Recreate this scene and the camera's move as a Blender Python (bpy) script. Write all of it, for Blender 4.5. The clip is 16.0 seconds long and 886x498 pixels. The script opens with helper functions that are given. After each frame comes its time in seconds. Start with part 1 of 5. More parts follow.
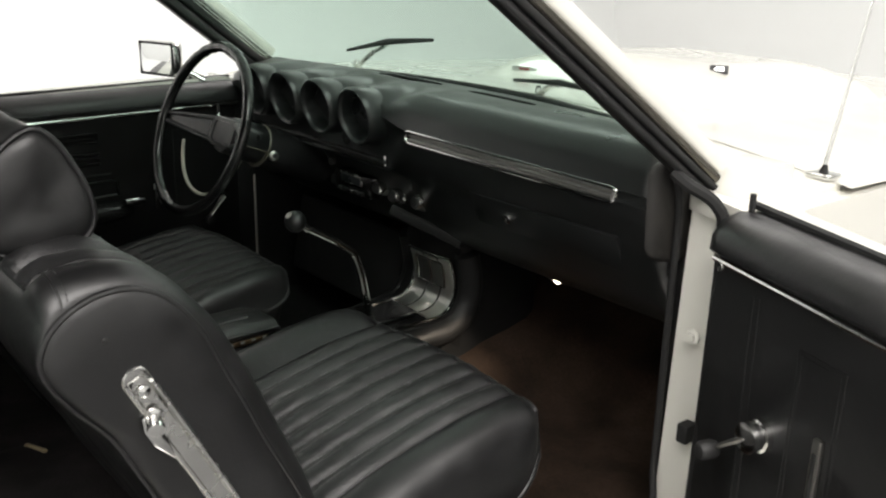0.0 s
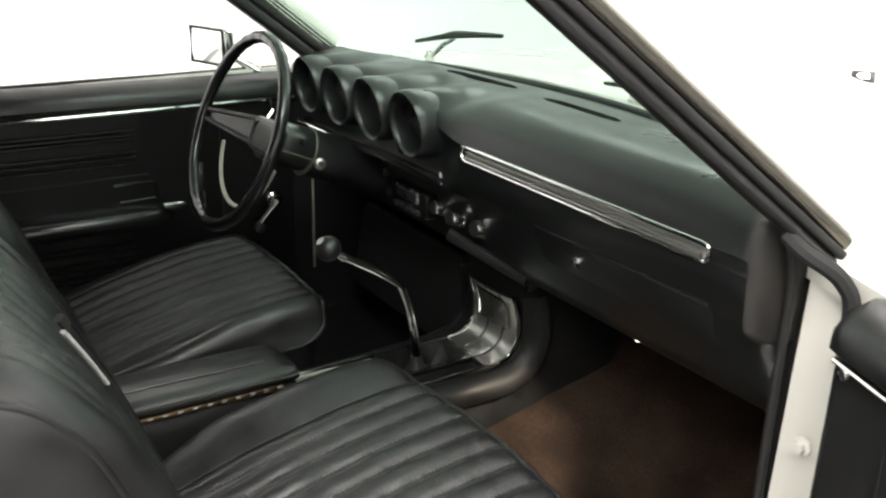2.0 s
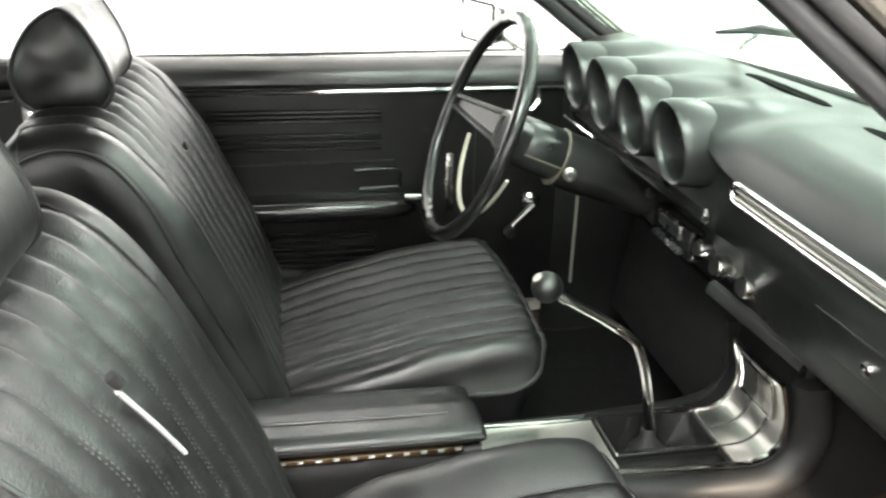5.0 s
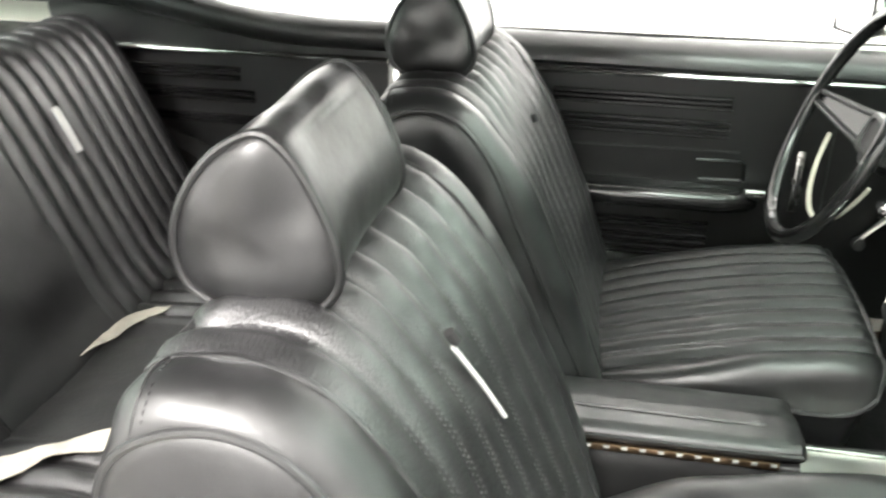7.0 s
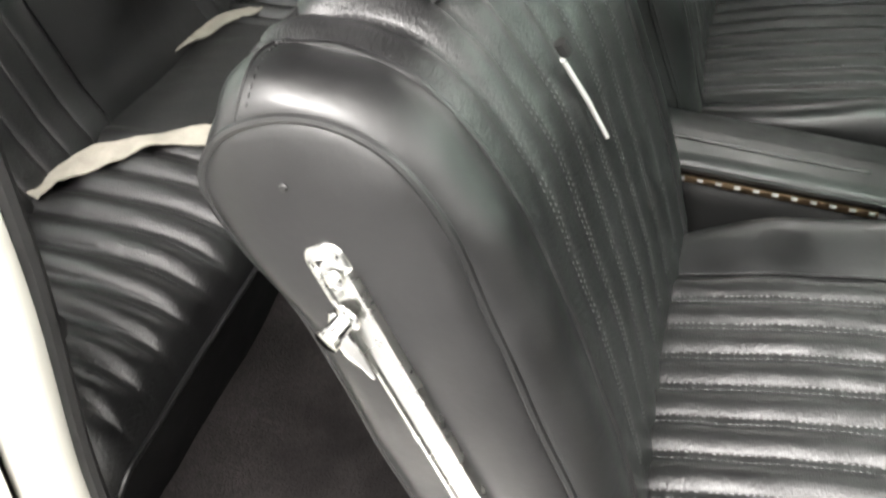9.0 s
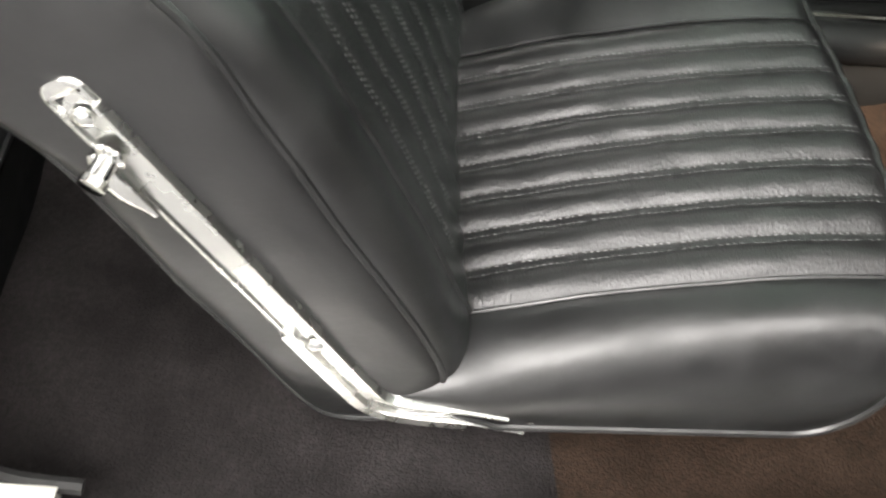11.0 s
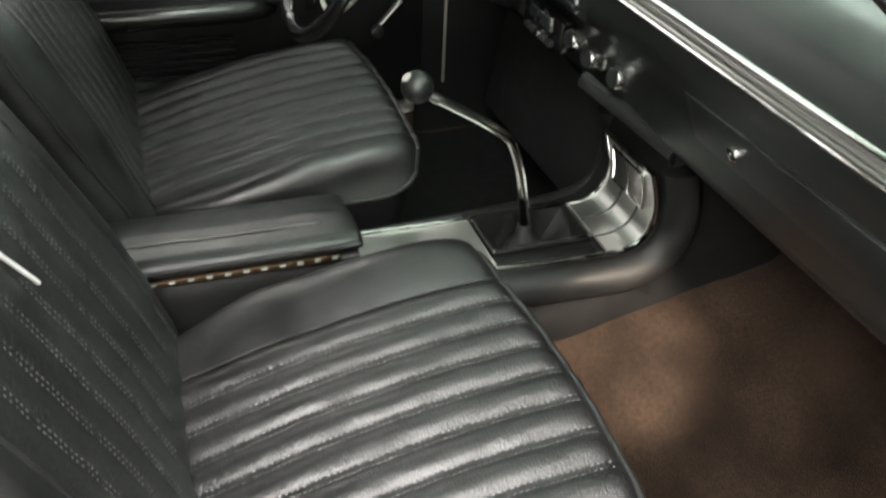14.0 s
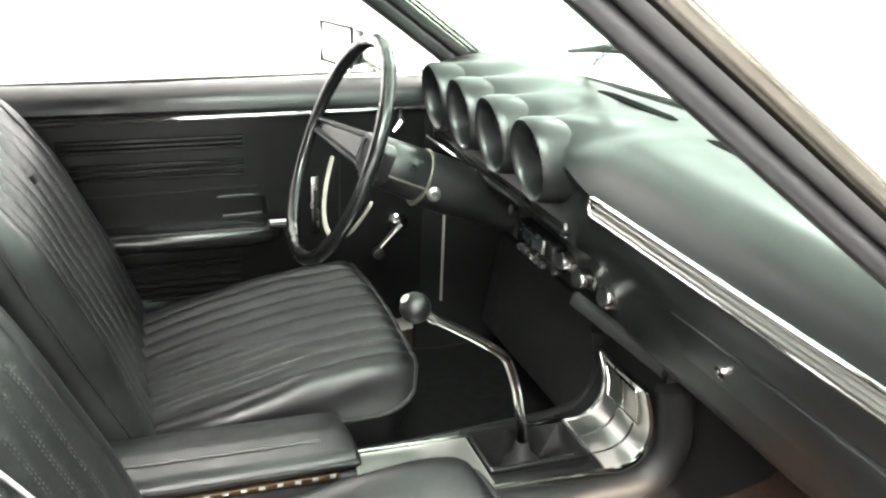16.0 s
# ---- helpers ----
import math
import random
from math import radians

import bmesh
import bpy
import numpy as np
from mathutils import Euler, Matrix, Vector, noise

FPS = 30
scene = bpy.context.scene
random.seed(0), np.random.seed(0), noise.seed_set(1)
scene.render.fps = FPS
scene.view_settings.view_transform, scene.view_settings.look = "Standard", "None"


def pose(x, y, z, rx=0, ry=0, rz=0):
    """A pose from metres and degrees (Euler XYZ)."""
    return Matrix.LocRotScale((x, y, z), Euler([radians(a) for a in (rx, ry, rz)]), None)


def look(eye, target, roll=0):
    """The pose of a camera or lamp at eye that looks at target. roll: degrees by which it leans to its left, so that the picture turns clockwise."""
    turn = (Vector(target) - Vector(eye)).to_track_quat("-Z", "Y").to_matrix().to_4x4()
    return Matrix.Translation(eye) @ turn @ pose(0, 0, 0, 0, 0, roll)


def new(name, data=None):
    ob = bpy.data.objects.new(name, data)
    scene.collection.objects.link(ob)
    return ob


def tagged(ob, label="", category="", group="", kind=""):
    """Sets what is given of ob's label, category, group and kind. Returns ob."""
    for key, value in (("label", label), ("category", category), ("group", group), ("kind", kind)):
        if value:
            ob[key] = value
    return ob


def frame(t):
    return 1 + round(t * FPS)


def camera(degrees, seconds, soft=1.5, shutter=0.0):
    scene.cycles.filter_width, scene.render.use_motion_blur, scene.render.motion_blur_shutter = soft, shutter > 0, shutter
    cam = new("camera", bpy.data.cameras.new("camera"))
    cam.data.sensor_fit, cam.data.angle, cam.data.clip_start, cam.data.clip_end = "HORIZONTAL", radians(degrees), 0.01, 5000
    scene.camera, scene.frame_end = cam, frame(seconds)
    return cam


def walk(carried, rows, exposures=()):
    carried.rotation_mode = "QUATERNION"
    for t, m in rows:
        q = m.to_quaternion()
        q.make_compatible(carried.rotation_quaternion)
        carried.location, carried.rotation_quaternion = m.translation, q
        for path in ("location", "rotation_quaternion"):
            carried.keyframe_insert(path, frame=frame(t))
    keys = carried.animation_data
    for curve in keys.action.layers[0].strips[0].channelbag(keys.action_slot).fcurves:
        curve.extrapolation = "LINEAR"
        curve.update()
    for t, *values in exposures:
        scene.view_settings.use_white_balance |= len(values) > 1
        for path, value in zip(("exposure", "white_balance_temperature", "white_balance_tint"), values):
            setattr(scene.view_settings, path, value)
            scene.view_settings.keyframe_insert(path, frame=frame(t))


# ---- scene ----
cam = camera(50.0, 16.0, soft=2.2, shutter=0.5)
PATH = [
    (0, (1.669, -1.21, 1.308), (0.22, 0.02, 0.686), 1.4),
    (0.5, (1.626, -1.131, 1.308), (0.141, 0.05, 0.675), 1.4),
    (1, (1.576, -1.052, 1.308), (0.06, 0.082, 0.662), 1.6),
    (1.5, (1.52, -0.973, 1.31), (-0.027, 0.107, 0.646), 1.7),
    (2, (1.455, -0.886, 1.317), (-0.13, 0.126, 0.635), 1.6),
    (2.5, (1.392, -0.82, 1.322), (-0.235, 0.12, 0.637), 1.8),
    (3, (1.343, -0.761, 1.319), (-0.33, 0.08, 0.617), 1.9),
    (3.2, (1.329, -0.748, 1.325), (-0.356, 0.062, 0.615), 1.8),
    (5.3, (1.182, -0.588, 1.306), (-0.642, -0.307, 0.535), 1.9),
    (5.5, (1.179, -0.59, 1.306), (-0.652, -0.369, 0.533), 1.9),
    (6, (1.175, -0.598, 1.3), (-0.668, -0.549, 0.523), 1.6),
    (6.5, (1.18, -0.61, 1.308), (-0.65, -0.732, 0.51), 1.6),
    (7, (1.185, -0.622, 1.307), (-0.616, -0.901, 0.482), 1.6),
    (7.5, (1.191, -0.633, 1.305), (-0.552, -1.021, 0.403), 1.8),
    (8, (1.188, -0.64, 1.289), (-0.467, -1.044, 0.241), 2.3),
    (8.5, (1.181, -0.641, 1.284), (-0.374, -1.028, 0.086), 2.8),
    (9, (1.178, -0.644, 1.275), (-0.298, -1.0, -0.026), 3.4),
    (9.5, (1.175, -0.64, 1.268), (-0.23, -0.939, -0.124), 3.9),
    (10, (1.175, -0.636, 1.241), (-0.194, -0.802, -0.208), 3.7),
    (10.2, (1.172, -0.635, 1.24), (-0.162, -0.749, -0.246), 4.1),
    (12.3, (1.157, -0.586, 1.244), (-0.14, -0.225, -0.234), 3.4),
    (12.5, (1.157, -0.578, 1.25), (-0.171, -0.184, -0.194), 3.1),
    (13, (1.157, -0.576, 1.263), (-0.25, -0.09, -0.073), 3.0),
    (13.5, (1.157, -0.574, 1.277), (-0.327, -0.034, 0.051), 2.9),
    (14, (1.161, -0.574, 1.287), (-0.396, 0.0, 0.171), 2.8),
    (14.5, (1.168, -0.568, 1.292), (-0.459, 0.022, 0.29), 2.4),
    (15, (1.179, -0.569, 1.298), (-0.51, 0.034, 0.414), 2.3),
    (15.5, (1.182, -0.573, 1.304), (-0.553, 0.046, 0.524), 2.3),
    (16, (1.192, -0.58, 1.311), (-0.567, 0.045, 0.591), 2.2),
]
EXPOSURES = [(0.0, -0.3), (2.0, 0.5), (3.2, 1.15), (5.5, 2.15), (7.5, 2.25), (9.0, 1.62), (10.2, 1.22), (12.5, 0.95), (13.5, 1.05), (14.0, 1.34), (15.0, 1.94), (16.0, 2.27)]
SOFT_TOP, SOFT_SIDE, WASH = 230.0, 330.0, 118.0
walk(cam, [(t, look(eye, target, roll)) for t, eye, target, roll in PATH], EXPOSURES)

# ---------------------------------------------------------------- world and lights
world = bpy.data.worlds.new("studio_air")
scene.world = world
world.use_nodes = True
world.node_tree.nodes["Background"].inputs[0].default_value = (0.9, 0.95, 1.0, 1)
world.node_tree.nodes["Background"].inputs[1].default_value = 0.05


def softbox(name, x, y, z, sx, sy, power, target, colour=(1.0, 0.955, 0.925)):
    lamp = bpy.data.lights.new(name, "AREA")
    lamp.shape, lamp.size, lamp.size_y, lamp.energy, lamp.color = "RECTANGLE", sx, sy, power, colour
    ob = new(name, lamp)
    ob.matrix_world = look((x, y, z), target)
    return ob


softbox("ceiling_softbox", 3.0, -0.3, 4.4, 2.8, 2.0, SOFT_TOP * 0.5, (0.9, -0.2, 0.4))
softbox("front_striplight", -1.0, 3.4, 4.4, 7.5, 0.9, SOFT_TOP * 0.62, (-0.6, 0.3, 0.6))
softbox("side_softbox", 3.2, -2.4, 4.4, 3.0, 2.2, SOFT_SIDE * 0.76, (1.0, -0.4, 0.4))
softbox("wall_washer", 0, 6.6, 4.6, 9.0, 1.0, WASH, (0, 9.0, 1.6))
softbox("wall_washer", 5.0, -1.6, 4.6, 5.5, 1.0, WASH * 1.3, (7.0, -1.6, 2.4))
# south side: unseen lamp, added to brighten the cream door post
softbox("wall_washer", 1.5, -4.2, 4.6, 7.0, 1.0, WASH * 1.55, (1.5, -6.0, 1.6))
softbox("wall_washer", -5.0, -0.5, 4.6, 9.0, 1.0, WASH, (-7.0, -0.5, 1.6))

bulb = bpy.data.lights.new("foot_lamp_bulb", "SPOT")
bulb.energy, bulb.color, bulb.spot_size, bulb.spot_blend, bulb.shadow_soft_size = 8.0, (1.0, 0.84, 0.66), radians(58), 0.8, 0.012
new("foot_lamp_bulb", bulb).matrix_world = look((0.366, 0.188, 0.610), (0.15, 0.09, 0.29))

# ---------------------------------------------------------------- materials
def material(name, colour, rough=0.5, metal=0.0, var=0.15, scale=8.0, bump=0.0, bump_scale=400.0,
             spec=0.6, coat=0.0, second=None, rough_var=0.1, stretch=(1, 1, 1), kind="noise", bump_dist=0.001, crease=0.0, detail=6, blotch=0.0, dent=0.0):
    """A two-scale surface: broad wear in colour and gloss, fine grain in relief."""
    m = bpy.data.materials.new(name)
    m.use_nodes = True
    n, l = m.node_tree.nodes, m.node_tree.links
    b = n["Principled BSDF"]
    b.inputs["Metallic"].default_value = metal
    b.inputs["Specular IOR Level"].default_value = spec
    b.inputs["Coat Weight"].default_value = coat
    b.inputs["Coat Roughness"].default_value = 0.06
    co = n.new("ShaderNodeTexCoord")
    mp = n.new("ShaderNodeMapping")
    mp.inputs["Scale"].default_value = stretch
    l.new(co.outputs["Object"], mp.inputs[0])
    broad = n.new("ShaderNodeTexNoise")
    broad.inputs["Scale"].default_value, broad.inputs["Detail"].default_value = scale, detail
    l.new(mp.outputs[0], broad.inputs[0])
    mix = n.new("ShaderNodeMix")
    mix.data_type = "RGBA"
    low = [c * (1 - var) for c in colour]
    high = second or [min(1, c * (1 + var)) for c in colour]
    mix.inputs[6].default_value, mix.inputs[7].default_value = (*low, 1), (*high, 1)
    l.new(broad.outputs[0], mix.inputs[0])
    if blotch:
        wide = n.new("ShaderNodeTexNoise")
        wide.inputs["Scale"].default_value, wide.inputs["Detail"].default_value = 7.0, 4
        l.new(co.outputs["Object"], wide.inputs[0])
        wr = n.new("ShaderNodeMapRange")
        wr.inputs["From Min"].default_value, wr.inputs["From Max"].default_value = 0.3, 0.7
        wr.inputs["To Min"].default_value, wr.inputs["To Max"].default_value = 1 - blotch, 1 + blotch
        l.new(wide.outputs[0], wr.inputs[0])
        mul = n.new("ShaderNodeVectorMath")
        mul.operation = "SCALE"
        l.new(mix.outputs[2], mul.inputs[0])
        l.new(wr.outputs[0], mul.inputs["Scale"])
        l.new(mul.outputs[0], b.inputs["Base Color"])
    else:
        l.new(mix.outputs[2], b.inputs["Base Color"])
    rr = n.new("ShaderNodeMapRange")
    rr.inputs["From Min"].default_value, rr.inputs["From Max"].default_value = 0.3, 0.7
    rr.inputs["To Min"].default_value, rr.inputs["To Max"].default_value = max(0.02, rough - rough_var), min(1, rough + rough_var)
    l.new(broad.outputs[0], rr.inputs[0])
    l.new(rr.outputs[0], b.inputs["Roughness"])
    if bump:
        if kind == "grain":
            fine = n.new("ShaderNodeTexVoronoi")
            fine.inputs["Scale"].default_value = bump_scale
        else:
            fine = n.new("ShaderNodeTexNoise")
            fine.inputs["Scale"].default_value, fine.inputs["Detail"].default_value = bump_scale, 4
        l.new(mp.outputs[0], fine.inputs[0])
        bp = n.new("ShaderNodeBump")
        bp.inputs["Strength"].default_value, bp.inputs["Distance"].default_value = bump, bump_dist
        l.new(fine.outputs[0], bp.inputs["Height"])
        if crease:
            sq = n.new("ShaderNodeMapping")
            sq.inputs["Scale"].default_value = (130, 400, 330)
            sq.inputs["Rotation"].default_value = (0, 0, 0.5)
            l.new(co.outputs["Object"], sq.inputs[0])
            cr = n.new("ShaderNodeTexNoise")
            cr.inputs["Scale"].default_value, cr.inputs["Detail"].default_value = 1.0, 3
            l.new(sq.outputs[0], cr.inputs[0])
            b2 = n.new("ShaderNodeBump")
            b2.inputs["Strength"].default_value, b2.inputs["Distance"].default_value = crease, 0.0016
            l.new(cr.outputs[0], b2.inputs["Height"])
            l.new(b2.outputs[0], bp.inputs["Normal"])
        if dent:
            soft = n.new("ShaderNodeTexNoise")
            soft.inputs["Scale"].default_value, soft.inputs["Detail"].default_value = 17.0, 3
            l.new(co.outputs["Object"], soft.inputs[0])
            b3 = n.new("ShaderNodeBump")
            b3.inputs["Strength"].default_value, b3.inputs["Distance"].default_value = dent, 0.006
            l.new(soft.outputs[0], b3.inputs["Height"])
            l.new(b3.outputs[0], bp.inputs["Normal"])
        l.new(bp.outputs[0], b.inputs["Normal"])
    return m


VINYL = material("black_vinyl", (0.008, 0.008, 0.0083), 0.41, var=0.25, scale=11, bump=0.10, bump_scale=520, rough_var=0.07, detail=5, crease=0.55, spec=0.72, kind="grain", bump_dist=0.0006)
SMOOTH_VINYL = material("smooth_black_vinyl", (0.0072, 0.0072, 0.0074), 0.40, var=0.35, scale=13, bump=0.22, bump_scale=130, rough_var=0.12, detail=8, spec=0.64, dent=0.2, second=(0.0130, 0.0133, 0.0137))
PAD = material("dash_padding", (0.011, 0.012, 0.012), 0.34, var=0.3, scale=9, bump=0.10, bump_scale=420, rough_var=0.07, kind="grain", bump_dist=0.0006)
PLASTIC = material("black_plastic", (0.016, 0.016, 0.016), 0.45, var=0.2, scale=6, bump=0.03, bump_scale=120)
GLOSS = material("gloss_black_plastic", (0.010, 0.010, 0.010), 0.20, var=0.2, scale=20, rough_var=0.05)
RUBBER = material("black_rubber", (0.018, 0.018, 0.018), 0.62, var=0.25, scale=25, bump=0.15, bump_scale=300, spec=0.3)
MAT = material("black_floor_mat", (0.007, 0.007, 0.007), 0.7, var=0.3, scale=40, bump=0.3, bump_scale=300, spec=0.15)
# near-black without gloss, stands in for the shade inside the vent slots
VOID = material("slot_shade_black", (0.003, 0.003, 0.003), 0.9, var=0.2, scale=20, spec=0.05)
CHROME = material("chrome", (0.66, 0.66, 0.645), 0.12, metal=1.0, var=0.06, scale=30, rough_var=0.05)
WORN_CHROME = material("worn_chrome", (0.56, 0.55, 0.53), 0.24, metal=1.0, var=0.12, scale=45, rough_var=0.1, bump=0.1, bump_scale=90)
BRUSHED = material("brushed_metal", (0.74, 0.73, 0.70), 0.34, metal=1.0, var=0.04, scale=12, stretch=(20, 1, 1), rough_var=0.03)
# smooth vinyl darkened for the closed door: its shade is put into the colour
SHADED_DOOR_VINYL = material("shaded_black_door_vinyl", (0.005, 0.005, 0.005), 0.33, var=0.2, scale=9, bump=0.03, bump_scale=60, rough_var=0.05, spec=0.45, detail=3)
CONSOLE = material("satin_black_console_plastic", (0.010, 0.010, 0.010), 0.48, var=0.3, scale=14, bump=0.08, bump_scale=200, rough_var=0.08, spec=0.32)
STRIP_GREY = material("pale_grey_strip", (0.36, 0.355, 0.34), 0.4, var=0.1, scale=30)
FELT = material("black_felt", (0.013, 0.013, 0.013), 0.9, var=0.2, scale=30, spec=0.1)
WORN_PAD = material("scuffed_grey_rubber", (0.009, 0.009, 0.009), 0.45, var=0.3, scale=26, second=(0.034, 0.031, 0.027), rough_var=0.1)
ARM_STEEL = material("worn_plated_steel", (0.66, 0.66, 0.64), 0.27, metal=1.0, var=0.12, scale=25, rough_var=0.03, detail=3)
TAN = material("aged_bronze_trim", (0.13, 0.12, 0.104), 0.22, metal=1.0, var=0.25, scale=18, rough_var=0.05)
SATIN = material("satin_grey_metal", (0.34, 0.33, 0.31), 0.36, metal=1.0, var=0.06, scale=14, rough_var=0.04)
TRIM_TAN = material("worn_tan_paint", (0.075, 0.068, 0.05), 0.5, var=0.3, scale=60)
ANCHOR = material("tan_painted_steel", (0.30, 0.25, 0.14), 0.5, var=0.25, scale=60)
BRASS = material("brass_hinge", (0.22, 0.15, 0.09), 0.42, metal=1.0, var=0.3, scale=80)
CARPET = material("brown_black_carpet", (0.017, 0.0115, 0.0086), 0.95, var=0.5, scale=150, second=(0.058, 0.038, 0.027), blotch=0.5, bump=1.0, bump_scale=330, spec=0.1, bump_dist=0.004)
DARK_CARPET = material("charcoal_carpet", (0.015, 0.0138, 0.0142), 0.95, var=0.5, scale=150, second=(0.039, 0.0345, 0.0345), blotch=0.55, bump=1.0, bump_scale=330, spec=0.1, bump_dist=0.004)
CREAM = material("cream_white_paint", (0.80, 0.79, 0.72), 0.22, var=0.03, scale=5, coat=0.6, rough_var=0.05)
STUDIO_FLOOR = material("studio_grey_floor_paint", (0.17, 0.17, 0.17), 0.6, var=0.06, scale=1.5, bump=0.05, bump_scale=40)
STUDIO = material("studio_white_paint", (0.86, 0.87, 0.86), 0.8, var=0.02, scale=1.5, bump=0.05, bump_scale=40)
HEADLINER = material("black_headliner", (0.02, 0.02, 0.02), 0.8, var=0.2, scale=20, bump=0.2, bump_scale=500)
WEBBING = material("cream_belt_webbing", (0.46, 0.43, 0.36), 0.85, var=0.45, scale=38, bump=0.9, bump_scale=420, second=(0.58, 0.55, 0.47), spec=0.2, bump_dist=0.002, dent=0.8)
THREAD = material("grey_stitching", (0.17, 0.17, 0.17), 0.7, var=0.2, scale=200)
DARK_THREAD = material("dark_grey_stitching", (0.045, 0.045, 0.045), 0.6, var=0.2, scale=200)
DIAL = material("dark_gauge_face", (0.02, 0.022, 0.025), 0.3, var=0.2, scale=20)
RED = material("red_enamel", (0.22, 0.03, 0.025), 0.3, var=0.1)
MIRROR = material("mirror_silver", (0.92, 0.93, 0.93), 0.02, metal=1.0, var=0.01, rough_var=0.0)
PALE = material("pale_satin_plastic", (0.50, 0.50, 0.485), 0.35, var=0.06, scale=40)
GREYPLATE = material("grey_underside", (0.30, 0.28, 0.25), 0.55, var=0.2, scale=20)


def glass_material():
    m = bpy.data.materials.new("tinted_windshield_glass")
    m.use_nodes = True
    n, l = m.node_tree.nodes, m.node_tree.links
    n.remove(n["Principled BSDF"])
    t = n.new("ShaderNodeBsdfTransparent")
    t.inputs[0].default_value = (0.775, 0.865, 0.825, 1)
    g = n.new("ShaderNodeBsdfGlossy")
    g.inputs["Roughness"].default_value = 0.02
    mx = n.new("ShaderNodeMixShader")
    mx.inputs[0].default_value = 0.05
    l.new(t.outputs[0], mx.inputs[1])
    l.new(g.outputs[0], mx.inputs[2])
    l.new(mx.outputs[0], n["Material Output"].inputs[0])
    return m


GLASS = glass_material()
LAMP = bpy.data.materials.new("lit_foot_lamp_lens")
LAMP.use_nodes = True
LAMP.node_tree.nodes["Principled BSDF"].inputs["Emission Color"].default_value = (1.0, 0.85, 0.65, 1)
LAMP.node_tree.nodes["Principled BSDF"].inputs["Emission Strength"].default_value = 6.0


# ---------------------------------------------------------------- mesh helpers
def thing(name, label="", category="", group="", kind="", at=(0, 0, 0)):
    ob = new(name)
    ob.location = at
    ob.empty_display_size = 0.05
    return tagged(ob, label, category, group, kind)


def put(name, verts, faces, mat, parent=None, label="", sharp=38):
    """One mesh object from points in the world (or in the parent's own space, where the parent stands at the origin)."""
    me = bpy.data.meshes.new(name)
    bm = bmesh.new()
    vs = [bm.verts.new(v) for v in verts]
    for fc in faces:
        if len(set(fc)) > 2:
            try:
                bm.faces.new([vs[i] for i in fc])
            except ValueError:
                pass
    bmesh.ops.remove_doubles(bm, verts=bm.verts, dist=1e-5)
    bmesh.ops.recalc_face_normals(bm, faces=bm.faces)
    bm.to_mesh(me)
    bm.free()
    me.polygons.foreach_set("use_smooth", [True] * len(me.polygons))
    me.set_sharp_from_angle(angle=radians(sharp))
    me.materials.append(mat)
    ob = new(name, me)
    if parent:
        ob.parent = parent
    if label:
        ob["label"] = label
    return ob


def part(name, bm, mat, parent=None, label="", sharp=38):
    me = bpy.data.meshes.new(name)
    bmesh.ops.recalc_face_normals(bm, faces=bm.faces)
    bm.to_mesh(me)
    bm.free()
    me.polygons.foreach_set("use_smooth", [True] * len(me.polygons))
    me.set_sharp_from_angle(angle=radians(sharp))
    me.materials.append(mat)
    ob = new(name, me)
    if parent:
        ob.parent = parent
    if label:
        ob["label"] = label
    return ob


def rings(rows, close=True, caps=True):
    """Faces over rows of points: each row is a ring (close) or a strip."""
    verts, faces, n = [p for r in rows for p in r], [], len(rows[0])
    for i in range(len(rows) - 1):
        for j in range(n if close else n - 1):
            k = (j + 1) % n
            faces.append((i * n + j, i * n + k, (i + 1) * n + k, (i + 1) * n + j))
    if caps and close:
        faces += [tuple(range(n)), tuple(range((len(rows) - 1) * n, len(rows) * n))]
    return verts, faces


def smooth_path(points, steps=6, closed=False):
    """Catmull-Rom through the points."""
    pts = [Vector(p) for p in points]
    n, out = len(pts), []
    for i in range(n if closed else n - 1):
        if closed:
            a, b, c, d = (pts[(i + k) % n] for k in (-1, 0, 1, 2))
        else:
            a, b, c, d = pts[max(i - 1, 0)], pts[i], pts[i + 1], pts[min(i + 2, n - 1)]
        for s in range(steps):
            u = s / steps
            out.append(0.5 * ((2 * b) + (c - a) * u + (2 * a - 5 * b + 4 * c - d) * u * u + (3 * b - a - 3 * c + d) * u ** 3))
    if not closed:
        out.append(pts[-1])
    return out


def tube(points, radius, segs=10, closed=False, flat=1.0, up=None):
    """A pipe along points; radius a number or one per point; flat squeezes it along its second axis."""
    pts = [Vector(p) for p in points]
    n, rows = len(pts), []
    ref = Vector(up) if up else None
    for i, p in enumerate(pts):
        a = pts[(i - 1) % n] if closed or i else p
        b = pts[(i + 1) % n] if closed or i < n - 1 else p
        d = (b - a).normalized()
        if ref is None:
            ref = Vector((0, 0, 1)) if abs(d.z) < 0.9 else Vector((1, 0, 0))
        u = (ref - d * ref.dot(d)).normalized()
        v = d.cross(u)
        if not up:
            ref = u
        r = radius[i] if isinstance(radius, (list, tuple)) else radius
        rows.append([p + (u * math.cos(2 * math.pi * k / segs) * r * flat + v * math.sin(2 * math.pi * k / segs) * r) for k in range(segs)])
    if closed:
        return rings(rows + [rows[0]], caps=False)
    return rings(rows)


def box(cx, cy, cz, sx, sy, sz, bevel=0.004, turn=None, seg=2):
    bm = bmesh.new()
    bmesh.ops.create_cube(bm, size=1)
    bmesh.ops.scale(bm, vec=(sx, sy, sz), verts=bm.verts)
    if bevel:
        bmesh.ops.bevel(bm, geom=bm.edges[:], offset=min(bevel, 0.49 * min(sx, sy, sz)), segments=seg, profile=0.5, affect="EDGES")
    if turn:
        bmesh.ops.transform(bm, matrix=turn, verts=bm.verts)
    bmesh.ops.translate(bm, vec=(cx, cy, cz), verts=bm.verts)
    return bm


